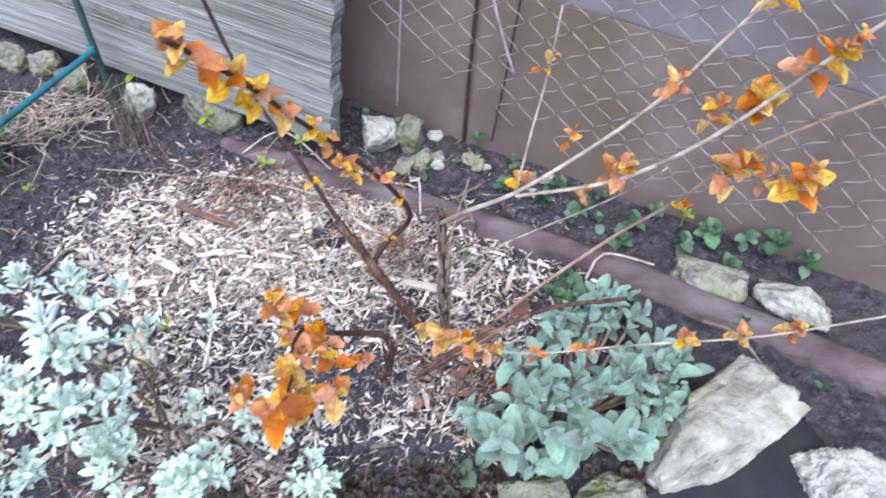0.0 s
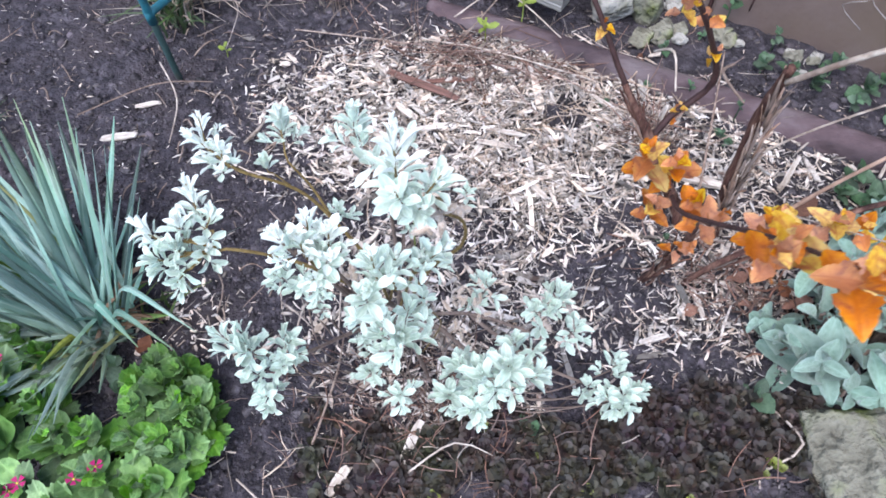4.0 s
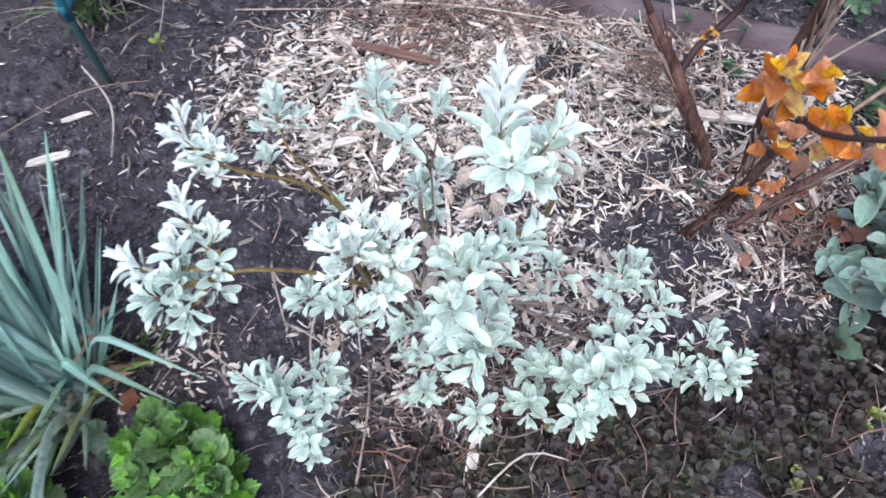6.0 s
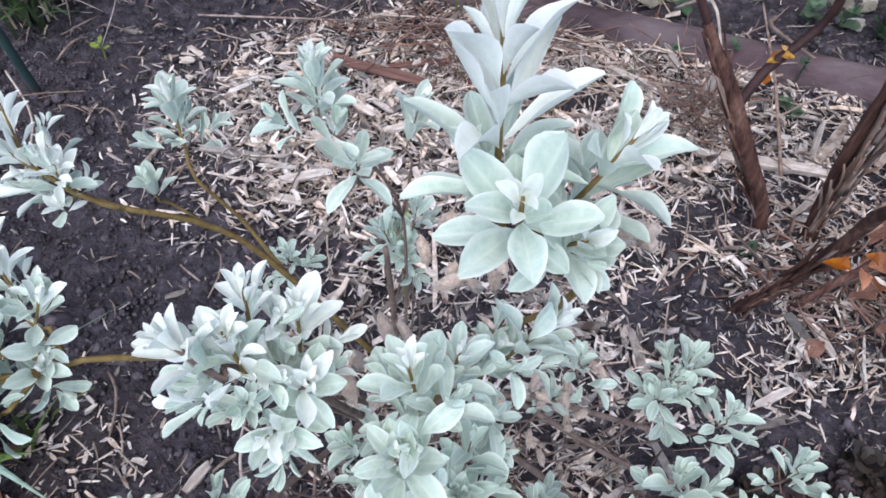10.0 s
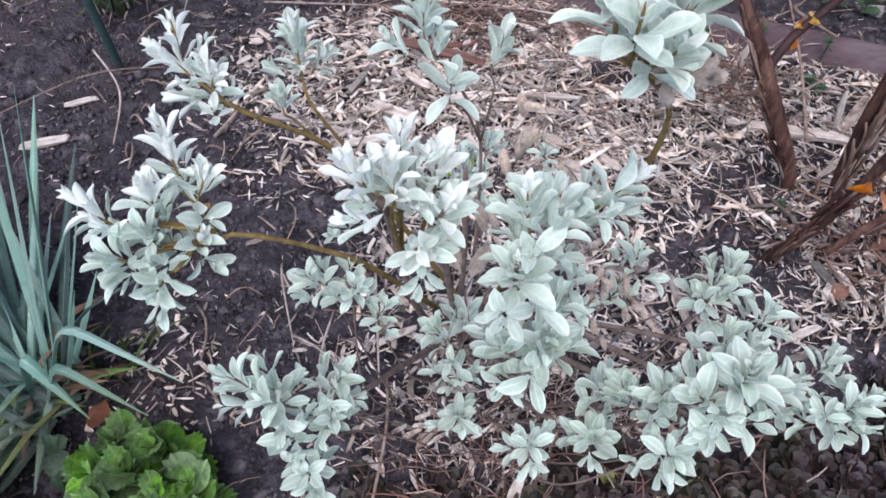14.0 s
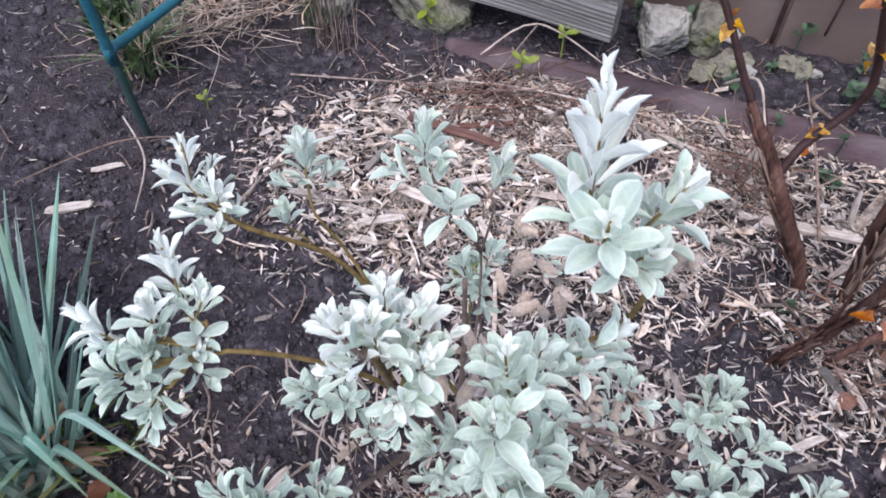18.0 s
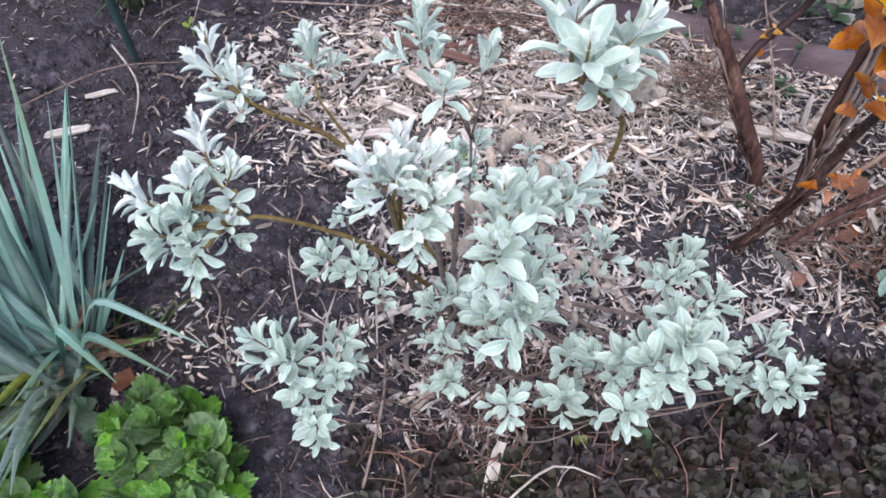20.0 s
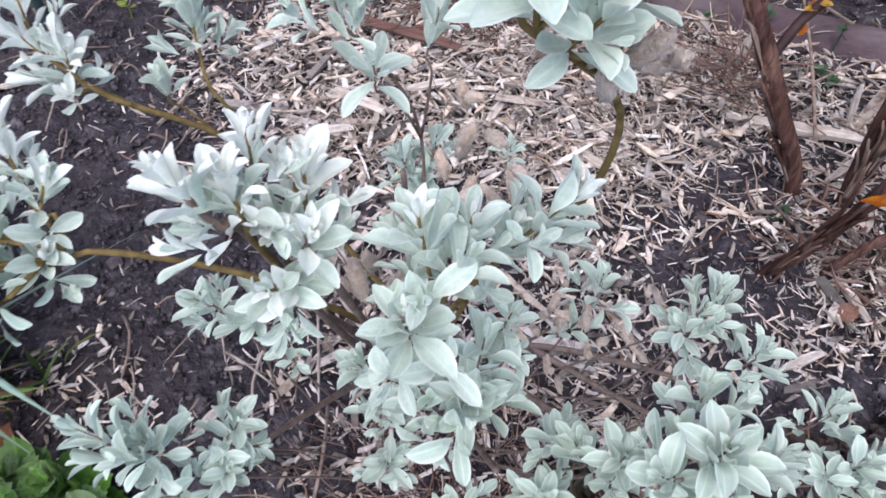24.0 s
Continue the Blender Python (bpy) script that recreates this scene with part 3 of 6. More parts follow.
frame_tube((-0.605, 0.711, -0.03), (-0.600, 0.694, 0.100), 0.0042, DULLGREEN, "dull dark green lower tube")
frame_tube((-0.600, 0.694, 0.098), (-0.585, 0.645, 0.42), 0.0049, BLUE)
frame_tube((-0.600, 0.694, 0.106), (-0.500, 0.964, 0.098), 0.0049, BLUE)
frame_tube((-0.498, 0.972, -0.02), (-0.500, 0.962, 0.50), 0.0052, DULLGREEN, "dull dark green upright tube")
child("joint", tube_mesh("joint", [Vector((-0.601, 0.696, 0.092)) - BO, Vector((-0.600, 0.692, 0.112)) - BO], (0.0057, 0.0055), BLUE, 12), blue)
child("joint", tube_mesh("joint", [Vector((-0.499, 0.964, 0.088)) - BO, Vector((-0.500, 0.963, 0.108)) - BO], (0.0055, 0.0055), BLUE, 12), blue)

# ---- brick path at the far side ----
path = tagged(new("pavement"), "red brick paving with a sandy kerb beyond the bed", "paving", kind="structure")
slab("kerb", (0.6, 0.09, 0.05), MORTAR, 0.006, path, pose(-1.154, 0.557, -0.012, 0, 0, 34), 0.006, 1, 8)
brick_me = None
for i in range(9):
    for j in range(4):
        p = Vector((-1.199, 0.623, 0.004)) + Matrix.Rotation(radians(34), 3, "Z") @ Vector(((i - 5.8) * 0.103 - (0.05 if j % 2 else 0), -0.007 + j * 0.054, 0))
        if brick_me is None:
            ob = slab("brick", (0.098, 0.05, 0.04), BRICK, 0.004, path, pose(*p, 0, 0, 34), 0.001, 3, 1)
            brick_me = ob.data
        else:
            child("brick", brick_me, path, "", pose(p.x, p.y, p.z + 0.002 * ((i * 7 + j * 3) % 3), 0, 0, 34 + ((i * 5 + j) % 5 - 2) * 0.6))

# ---- silver willow ----
def oblong(middle=0.60, base=0.30, blunt=0.5):
    """Half width along a leaf with a rounded tip, widest at middle."""
    def share(t):
        k = abs((t - middle) / (1.02 - middle if t > middle else middle + 0.05))
        return max(0.08, (1 - min(1, k) ** 2.3) ** blunt) * min(1.0, base + 1.9 * t)
    return share


def obovate(t):
    """Half width along a spoon-shaped leaf: a narrow base, widest past the middle, a round tip."""
    up = t / 0.66
    return max(0.07, 0.10 + 0.90 * math.sin(min(1.0, up) * math.pi / 2) ** 1.25 if t < 0.66 else max(0.0, 1 - ((t - 0.66) / 0.345) ** 2.1) ** 0.56)


ell = oblong(0.57, 0.26, 0.66)
CURLS = (0.05, 0.30, -0.20, 0.50, -0.35, 0.75)
WILLOW = LeafKit("leaf", SILVER, [leaf_arrays(0.178 + 0.014 * (i % 3), obovate, 0.30, c, 11, 0, 0.022, i, 0.40) for i, c in enumerate(CURLS)])
WILLOWYOUNG = LeafKit("young_leaf", YOUNGSILVER, [leaf_arrays(0.158 + 0.012 * (i % 3), obovate, 0.42, c, 11, 0, 0.018, i, 0.5) for i, c in enumerate(CURLS)])
WILLOWFAR = LeafKit("foliage", SILVERFAR, [leaf_arrays(0.182 + 0.014 * (i % 3), obovate, 0.30, c, 9, 0, 0.022, i, 0.40) for i, c in enumerate(CURLS)])
bush = thing("willow_bush", "low silver-leaved willow bush with felted pale leaves", "shrub")
CROWN = Vector((-0.275, 0.395, 0.0))
shoot_no = leaf_no = 0


def leafy(base, ax, length, size, count, rnd, low, high, slim=1.0):
    """Poses of single leaves set along a leafy stem, the last ones a bud of small upright leaves."""
    a = ax.orthogonal().normalized()
    b = ax.cross(a)
    turn, out = rnd.uniform(0, 6.28), []
    for i in range(count):
        t = i / max(1, count - 1)
        ang = turn + i * 2.39996 + rnd.uniform(-0.35, 0.35)
        side = a * math.cos(ang) + b * math.sin(ang)
        lean = radians(low + (high - low) * t ** 0.75 + rnd.uniform(-14, 14))
        d = ax * math.cos(lean) + side * math.sin(lean) + Vector((0, 0, rnd.uniform(-0.06, 0.06)))
        nrm = ax * math.sin(lean) - side * math.cos(lean) + Vector((rnd.uniform(-.22, .22), rnd.uniform(-.22, .22), rnd.uniform(-.22, .22)))
        s = size * (0.74 + 0.30 * math.sin(math.pi * min(1.0, t * 1.1 + 0.12))) * (1.0 - 0.45 * max(0.0, t - 0.55) / 0.45) * rnd.uniform(0.76, 1.12)
        out.append(aim(base + ax * length * t + side * 0.0007, d, nrm, s, slim * rnd.uniform(0.88, 1.14)))
    return out


def shoot(at, axis, count=11, size=0.019, stem=None, white=0.0, near=True, r=0.0015, old=False, low=70, high=10, tall=1.15, sides=None, slim=1.0):
    """A twig with leaves round its upper part; at: the middle of the leafy part; white: the share of young white leaves, from the tip down; tall: its length in leaves."""
    global shoot_no, leaf_no
    shoot_no += 1
    rnd = random.Random(900 + shoot_no)
    c, ax = Vector(at), (Vector(axis).normalized() + Vector((0, 0, 0.25))).normalized()
    sides = (3 if count > 11 else 2 if count > 8 else 1) if sides is None else sides
    count, size, r = round(count * 1.45), size * 0.80, r * 0.74
    length = size * tall * 1.1
    base = c - ax * length * 0.62
    if stem is None:
        d = c - CROWN
        start = CROWN + Vector((d.x * 0.55, d.y * 0.55, 0.008))
        start += Vector((rnd.uniform(-0.02, 0.02), rnd.uniform(-0.02, 0.02), -0.012))
        bend = Vector((rnd.uniform(-0.015, 0.015), rnd.uniform(-0.015, 0.015), rnd.uniform(-0.03, 0.0)))
        stem = [start, start.lerp(base, 0.5) + bend]
        r *= 0.7
    pts = [Vector(p) for p in stem] + [base - ax * size * 0.25, base + ax * length * 0.5, base + ax * length]
    n = len(pts)
    radii = [r * (1.0 - 0.7 * i / (n - 1)) for i in range(n)]
    twig = child("twig", tube_mesh("twig", pts, radii, OLDSTEM if old else WILLOWSTEM, 7, shoot_no, 0.12), bush)
    items = leafy(base, ax, length, size, count, rnd, low, high, slim)
    # small side shoots below the tip
    turn, across = rnd.uniform(0, 6.28), ax.orthogonal().normalized()
    for k in range(sides):
        sd = Matrix.Rotation(turn + k * 6.28 / sides + rnd.uniform(-.5, .5), 3, ax) @ across
        lean = (ax * rnd.uniform(0.8, 1.2) + sd * rnd.uniform(0.5, 0.9)).normalized()
        ss = size * rnd.uniform(0.68, 0.92)
        items += leafy(base + sd * size * rnd.uniform(0.25, 0.5) - ax * size * rnd.uniform(0.0, 0.5), lean, ss * 1.0, ss, rnd.randint(6, 9), rnd, 64, 10)
    young = count * (1 - white)
    if near and leaf_no < 900:
        leaf_no += len(items)
        for i, m in enumerate(items):
            (WILLOWYOUNG if young <= i < count or (white > 0.5 and i >= count and i % 3) else WILLOW).one(twig, m, rnd)
    else:
        child("foliage", WILLOWFAR.joined("foliage", [(rnd.randrange(6), m) for m in items], SILVERFAR), twig)
    return twig


# the tall shoot and its three side shoots
TALLSTEM = [(-0.268, 0.385, 0.02), (-0.232, 0.352, 0.17), (-0.207, 0.328, 0.245), (-0.205, 0.316, 0.290), (-0.217, 0.299, 0.322), (-0.234, 0.286, 0.343)]
shoot((-0.2405, 0.2940, 0.3785), (-0.06, 0.24, 1.0), 22, 0.0240, TALLSTEM, 0.75, r=0.0021, low=70, high=4, tall=1.95, sides=0, slim=0.72)
shoot((-0.2370, 0.2775, 0.3620), (-0.10, -0.35, 0.80), 12, 0.0205, [(-0.226, 0.292, 0.338), (-0.234, 0.282, 0.350)], 0.4, sides=1)
shoot((-0.2195, 0.2900, 0.3600), (0.50, 0.10, 0.80), 13, 0.0195, [(-0.217, 0.299, 0.325), (-0.217, 0.294, 0.342)], 0.4, tall=1.3)
shoot((-0.2265, 0.2790, 0.3510), (0.20, -0.50, 0.60), 9, 0.0180, [(-0.219, 0.296, 0.330), (-0.223, 0.285, 0.340)], 0.2, sides=0)
# white middle tufts
shoot((-0.3115, 0.284, 0.300), (-0.55, 0.10, 0.75), 13, 0.0185, [(-0.285, 0.372, 0.03), (-0.298, 0.330, 0.16), (-0.304, 0.292, 0.276)], 0.8, r=0.0026, old=True)
shoot((-0.3010, 0.287, 0.297), (-0.08, 0.02, 0.95), 12, 0.0175, [(-0.300, 0.310, 0.22), (-0.302, 0.292, 0.270)], 0.7)
shoot((-0.2980, 0.298, 0.301), (0.00, 0.35, 0.90), 10, 0.0145, [(-0.300, 0.310, 0.22), (-0.299, 0.298, 0.280)], 0.8)
shoot((-0.2860, 0.297, 0.290), (0.08, 0.25, 0.90), 13, 0.0180, [(-0.298, 0.318, 0.20), (-0.289, 0.298, 0.265)], 0.8)
shoot((-0.2840, 0.282, 0.284), (0.28, -0.32, 0.80), 13, 0.0195, [(-0.268, 0.372, 0.03), (-0.278, 0.320, 0.17), (-0.284, 0.292, 0.255)], 0.6, r=0.0026, old=True)
shoot((-0.2920, 0.273, 0.276), (-0.10, -0.55, 0.60), 9, 0.0175, [(-0.290, 0.300, 0.23), (-0.291, 0.282, 0.260)], 0.4)
# middle tufts
shoot((-0.2595, 0.2655, 0.273), (-0.08, -0.28, 0.90), 16, 0.0210, [(-0.262, 0.366, 0.06), (-0.258, 0.315, 0.18), (-0.258, 0.276, 0.245)], 0.15, r=0.0024, old=True)
shoot((-0.2560, 0.2810, 0.288), (-0.15, 0.15, 0.95), 12, 0.0195, [(-0.258, 0.315, 0.18), (-0.256, 0.290, 0.255)], 0.3)
shoot((-0.2445, 0.2890, 0.280), (0.15, 0.15, 0.90), 11, 0.0185, [(-0.256, 0.312, 0.19), (-0.247, 0.295, 0.250)], 0.3)
shoot((-0.2330, 0.2990, 0.264), (0.30, 0.05, 0.90), 11, 0.0180, [(-0.252, 0.320, 0.16), (-0.238, 0.306, 0.235)], 0.2)
shoot((-0.2190, 0.3020, 0.275), (0.75, 0.20, 0.60), 12, 0.0185, [(-0.238, 0.306, 0.235), (-0.228, 0.302, 0.260)], 0.3, tall=1.2)
shoot((-0.2290, 0.2980, 0.221), (0.10, -0.25, 0.90), 9, 0.0170)
# upper outlying branches
shoot((-0.4000, 0.3800, 0.267), (-0.75, 0.15, 0.50), 14, 0.0180, [(-0.270, 0.392, 0.06), (-0.318, 0.396, 0.160), (-0.342, 0.392, 0.205), (-0.374, 0.376, 0.242)], 0.9, r=0.0024, tall=1.5, low=62)
shoot((-0.3985, 0.3890, 0.274), (-0.15, 0.45, 0.85), 7, 0.0170, [(-0.384, 0.378, 0.252), (-0.393, 0.384, 0.264)], 1.0, low=48)
shoot((-0.3845, 0.3775, 0.256), (0.15, 0.05, 0.90), 12, 0.0165, [(-0.368, 0.378, 0.236), (-0.380, 0.377, 0.246)], 0.7)
shoot((-0.3555, 0.4230, 0.246), (-0.10, 0.35, 0.90), 16, 0.0210, [(-0.318, 0.396, 0.160), (-0.338, 0.410, 0.190), (-0.350, 0.408, 0.218)], 0.35, r=0.0017, tall=1.35)
shoot((-0.3590, 0.3880, 0.238), (-0.05, 0.00, 1.00), 8, 0.0165, [(-0.342, 0.394, 0.200), (-0.356, 0.390, 0.225)], 0.0, r=0.0010, low=50, tall=0.7, sides=0)
shoot((-0.2920, 0.4050, 0.277), (-0.08, 0.25, 0.90), 16, 0.0225, [(-0.262, 0.398, 0.10), (-0.262, 0.410, 0.19), (-0.278, 0.404, 0.240)], 0.3, r=0.0013, old=True, low=62, tall=1.25)
shoot((-0.2790, 0.3965, 0.240), (0.02, -0.25, 0.85), 8, 0.0245, [(-0.262, 0.410, 0.19), (-0.272, 0.402, 0.222)], 0.0, r=0.0010, old=True, low=82, high=30, tall=0.7, sides=0)
shoot((-0.2555, 0.4110, 0.252), (0.30, 0.25, 0.85), 7, 0.0245, [(-0.262, 0.410, 0.19), (-0.257, 0.408, 0.230)], 0.2, r=0.0010, old=True, low=46, tall=0.8, sides=0)
shoot((-0.3985, 0.3440, 0.255), (-0.18, 0.35, 0.90), 16, 0.0185, [(-0.380, 0.322, 0.225), (-0.392, 0.332, 0.236)], 0.9, tall=1.8, low=62)
shoot((-0.4270, 0.3180, 0.243), (-0.75, 0.20, 0.55), 10, 0.0185, [(-0.380, 0.320, 0.225), (-0.408, 0.318, 0.232)], 0.85, tall=1.2, low=62)
shoot((-0.4030, 0.3230, 0.244), (-0.05, 0.10, 1.00), 11, 0.0190, [(-0.380, 0.320, 0.225), (-0.400, 0.321, 0.230)], 0.65)
shoot((-0.3830, 0.3300, 0.244), (0.45, 0.15, 0.80), 9, 0.0175, [(-0.380, 0.322, 0.225), (-0.382, 0.327, 0.235)], 0.5)
shoot((-0.3880, 0.3170, 0.222), (0.50, -0.20, 0.70), 10, 0.0175, [(-0.285, 0.372, 0.08), (-0.318, 0.346, 0.160), (-0.342, 0.337, 0.190), (-0.374, 0.321, 0.222)], 0.4, r=0.0024)
shoot((-0.3970, 0.2910, 0.226), (0.10, -0.80, 0.35), 9, 0.0180, [(-0.388, 0.316, 0.222), (-0.394, 0.302, 0.222)], 0.35)
shoot((-0.4170, 0.3020, 0.230), (-0.50, -0.40, 0.60), 11, 0.0185, [(-0.388, 0.317, 0.222), (-0.405, 0.309, 0.224)], 0.65)
shoot((-0.4050, 0.3100, 0.236), (-0.10, -0.30, 0.90), 9, 0.0180, [(-0.388, 0.317, 0.222), (-0.400, 0.312, 0.226)], 0.6)
# lower tufts, nearer the soil: place, lean of the axis, leaves, leaf length
for at, axis, count, size in (
        ((-0.346, 0.327, 0.178), (-0.45, -0.15, 0.7), 9, 0.0165), ((-0.325, 0.323, 0.177), (0.20, -0.30, 0.8), 9, 0.0160), ((-0.312, 0.318, 0.165), (0.30, 0.0, 0.8), 6, 0.0130),
        ((-0.242, 0.274, 0.209), (0.05, -0.25, 0.9), 14, 0.0210), ((-0.257, 0.279, 0.196), (-0.50, -0.10, 0.8), 9, 0.0185), ((-0.238, 0.286, 0.222), (0.15, 0.30, 0.9), 8, 0.0180),
        ((-0.284, 0.314, 0.150), (-0.45, 0.0, 0.8), 10, 0.0170), ((-0.270, 0.312, 0.168), (0.0, 0.05, 1.0), 8, 0.0165), ((-0.274, 0.288, 0.108), (-0.05, -0.30, 0.9), 12, 0.0170),
        ((-0.276, 0.310, 0.118), (-0.30, 0.0, 0.9), 9, 0.0150), ((-0.203, 0.289, 0.142), (0.0, 0.10, 1.0), 10, 0.0170), ((-0.207, 0.268, 0.126), (-0.05, -0.35, 0.9), 12, 0.0180),
        ((-0.187, 0.266, 0.180), (0.05, -0.10, 1.0), 14, 0.0185), ((-0.199, 0.276, 0.164), (-0.35, 0.20, 0.8), 8, 0.0150), ((-0.185, 0.243, 0.168), (0.05, -0.45, 0.8), 11, 0.0170),
        ((-0.168, 0.254, 0.219), (0.0, -0.15, 1.0), 18, 0.0205), ((-0.163, 0.280, 0.202), (-0.10, 0.25, 0.9), 9, 0.0165), ((-0.150, 0.256, 0.208), (0.60, 0.0, 0.7), 10, 0.0180), ((-0.182, 0.250, 0.210), (-0.55, -0.20, 0.7), 9, 0.0180),
        ((-0.072, 0.284, 0.127), (0.0, -0.20, 0.9), 11, 0.0180), ((-0.086, 0.281, 0.122), (-0.60, -0.10, 0.7), 8, 0.0165), ((-0.061, 0.289, 0.122), (0.60, 0.10, 0.7), 8, 0.0165),
        ((-0.147, 0.333, 0.154), (-0.45, -0.20, 0.8), 9, 0.0165), ((-0.128, 0.351, 0.155), (0.10, 0.25, 0.9), 10, 0.0160), ((-0.136, 0.344, 0.150), (0.25, -0.10, 0.9), 7, 0.0150), ((-0.114, 0.325, 0.150), (0.25, 0.0, 0.9), 9, 0.0160),
        ((-0.080, 0.308, 0.133), (0.20, 0.20, 0.9), 9, 0.0160), ((-0.097, 0.294, 0.112), (0.0, 0.0, 1.0), 7, 0.0140), ((-0.187, 0.338, 0.183), (0.05, 0.10, 1.0), 8, 0.0145), ((-0.195, 0.330, 0.162), (0.20, -0.20, 0.9), 7, 0.0125),
        ((-0.242, 0.256, 0.146), (0.0, -0.30, 0.9), 10, 0.0150), ((-0.358, 0.272, 0.168), (-0.10, -0.10, 1.0), 14, 0.0190), ((-0.371, 0.269, 0.186), (-0.70, 0.05, 0.6), 9, 0.0185), ((-0.333, 0.288, 0.148), (0.40, 0.15, 0.8), 11, 0.0175),
        ((-0.337, 0.274, 0.134), (0.30, -0.20, 0.8), 10, 0.0170), ((-0.348, 0.252, 0.121), (-0.05, -0.50, 0.8), 10, 0.0170), ((-0.356, 0.262, 0.140), (-0.2, -0.40, 0.8), 8, 0.0170),
        ((-0.272, 0.420, 0.165), (-0.30, 0.10, 0.9), 9, 0.0150), ((-0.256, 0.427, 0.168), (0.15, 0.20, 0.9), 9, 0.0150), ((-0.262, 0.412, 0.155), (0.0, -0.40, 0.8), 8, 0.0150), ((-0.213, 0.470, 0.120), (0.0, 0.0, 1.0), 8, 0.0125),
        ((-0.336, 0.460, 0.085), (0.0, 0.0, 1.0), 9, 0.0155), ((-0.357, 0.455, 0.060), (-0.20, -0.20, 0.9), 6, 0.0120)):
    shoot(at, axis, count, size * 1.12, near=False, old=True, sides=3 if count > 8 else 2)

# felted dead catkins on the old wood
bmc = bmesh.new()
bmesh.ops.create_icosphere(bmc, subdivisions=3, radius=1.0)
for v in bmc.verts:
    v.co *= 1 + 0.34 * noise.noise(v.co * 3) + 0.36 * noise.noise(v.co * 8)
    v.co = Vector((v.co.x, v.co.y * 0.36, v.co.z * 0.36))
hair = random.Random(52)
for v in list(bmc.verts):
    out = (v.co + Vector((hair.uniform(-.3, .3), hair.uniform(-.2, .2), hair.uniform(-.2, .2)))).normalized()
    across = out.cross(Vector((hair.uniform(-1, 1), hair.uniform(-1, 1), hair.uniform(-1, 1)))).normalized() * 0.022
    bmc.faces.new([bmc.verts.new(v.co * 0.97 - across), bmc.verts.new(v.co * 0.97 + across), bmc.verts.new(v.co + out * hair.uniform(0.10, 0.26))])
catkin_me = bpy.data.meshes.new("catkin")
bmc.to_mesh(catkin_me)
bmc.free()
catkin_me.polygons.foreach_set("use_smooth", [True] * len(catkin_me.polygons))
catkin_me.materials.append(CATKIN)
crnd = random.Random(5)
for p, s in (((-0.243, 0.386, 0.226), 0.012), ((-0.236, 0.378, 0.220), 0.012), ((-0.228, 0.368, 0.216), 0.013), ((-0.246, 0.372, 0.200), 0.011), ((-0.215, 0.296, 0.332), 0.009), ((-0.211, 0.298, 0.330), 0.009), ((-0.200, 0.322, 0.180), 0.007),
             ((-0.193, 0.330, 0.168), 0.007), ((-0.208, 0.325, 0.172), 0.007), ((-0.184, 0.322, 0.160), 0.007), ((-0.276, 0.318, 0.225), 0.012), ((-0.268, 0.330, 0.215), 0.010), ((-0.215, 0.335, 0.150), 0.007), ((-0.205, 0.310, 0.155), 0.006)):
    for _ in range(3):
        q = Vector(p) + Vector((crnd.uniform(-1, 1), crnd.uniform(-1, 1), crnd.uniform(-1, 1))) * s * 0.9
        child("catkin", catkin_me, bush, "", Matrix.Translation(q) @ Euler((crnd.uniform(0, 6), crnd.uniform(-1.5, -0.2), crnd.uniform(0, 6))).to_matrix().to_4x4() @ Matrix.Scale(s * crnd.uniform(0.50, 0.72), 4))

# old main stems
for a, b, c, r in (((-0.275, 0.400, -0.01), (-0.292, 0.375, 0.06), (-0.302, 0.335, 0.16), 0.0030), ((-0.268, 0.398, -0.01), (-0.262, 0.365, 0.07), (-0.262, 0.318, 0.175), 0.0030),
                   ((-0.270, 0.402, -0.01), (-0.230, 0.360, 0.06), (-0.180, 0.300, 0.11), 0.0026), ((-0.272, 0.398, -0.01), (-0.200, 0.380, 0.05), (-0.130, 0.345, 0.085), 0.0024),
                   ((-0.280, 0.398, -0.01), (-0.310, 0.345, 0.05), (-0.345, 0.285, 0.11), 0.0024), ((-0.272, 0.402, -0.01), (-0.268, 0.400, 0.09), (-0.270, 0.399, 0.18), 0.0024),
                   ((-0.272, 0.396, -0.01), (-0.240, 0.330, 0.05), (-0.225, 0.285, 0.11), 0.0024), ((-0.200, 0.380, 0.05), (-0.140, 0.330, 0.07), (-0.095, 0.300, 0.10), 0.0019)):
    child("branch", tube_mesh("branch", [a, b, c], (r, r * 0.8, r * 0.6), OLDSTEM, 8, int(r * 1e5), 0.12), bush, "grey-brown old branch")

# ---- amber-leaved shrub with peeling bark ----
shrub = thing("ninebark_shrub", "brown peeling-bark shrub with pale canes and amber young leaves", "shrub")


def lobed(seed):
    """A three-lobed leaf: narrow at its stalk, two side lobes, a notch, a pointed middle lobe."""
    def prof(t):
        knots = ((0.0, 0.10), (0.18, 0.45), (0.34, 0.88), (0.45, 1.0), (0.58, 0.70), (0.72, 0.66), (0.87, 0.42), (1.0, 0.06))
        for (t0, w0), (t1, w1) in zip(knots, knots[1:]):
            if t <= t1:
                return w0 + (w1 - w0) * (t - t0) / (t1 - t0)
        return 0.04
    return leaf_arrays(0.40, prof, 0.30, 0.3 + 0.35 * (seed % 3), 14, 0.07, 0.04, seed, 0.25)


LOBED = LeafKit("amber_leaf", AMBER, [lobed(i) for i in range(5)])
GOLDEN = LeafKit("golden_leaf", GOLD, [lobed(i + 5) for i in range(5)])


def stem(name, pts, radii, mt, sides=9, knob=0.08, label=""):
    radii = [q * (0.36 if mt is CANE else 0.72) for q in radii]
    return child(name, tube_mesh(name, pts, radii, mt, sides, len(pts) * 7 + int(radii[0] * 1e5), knob), shrub, label)


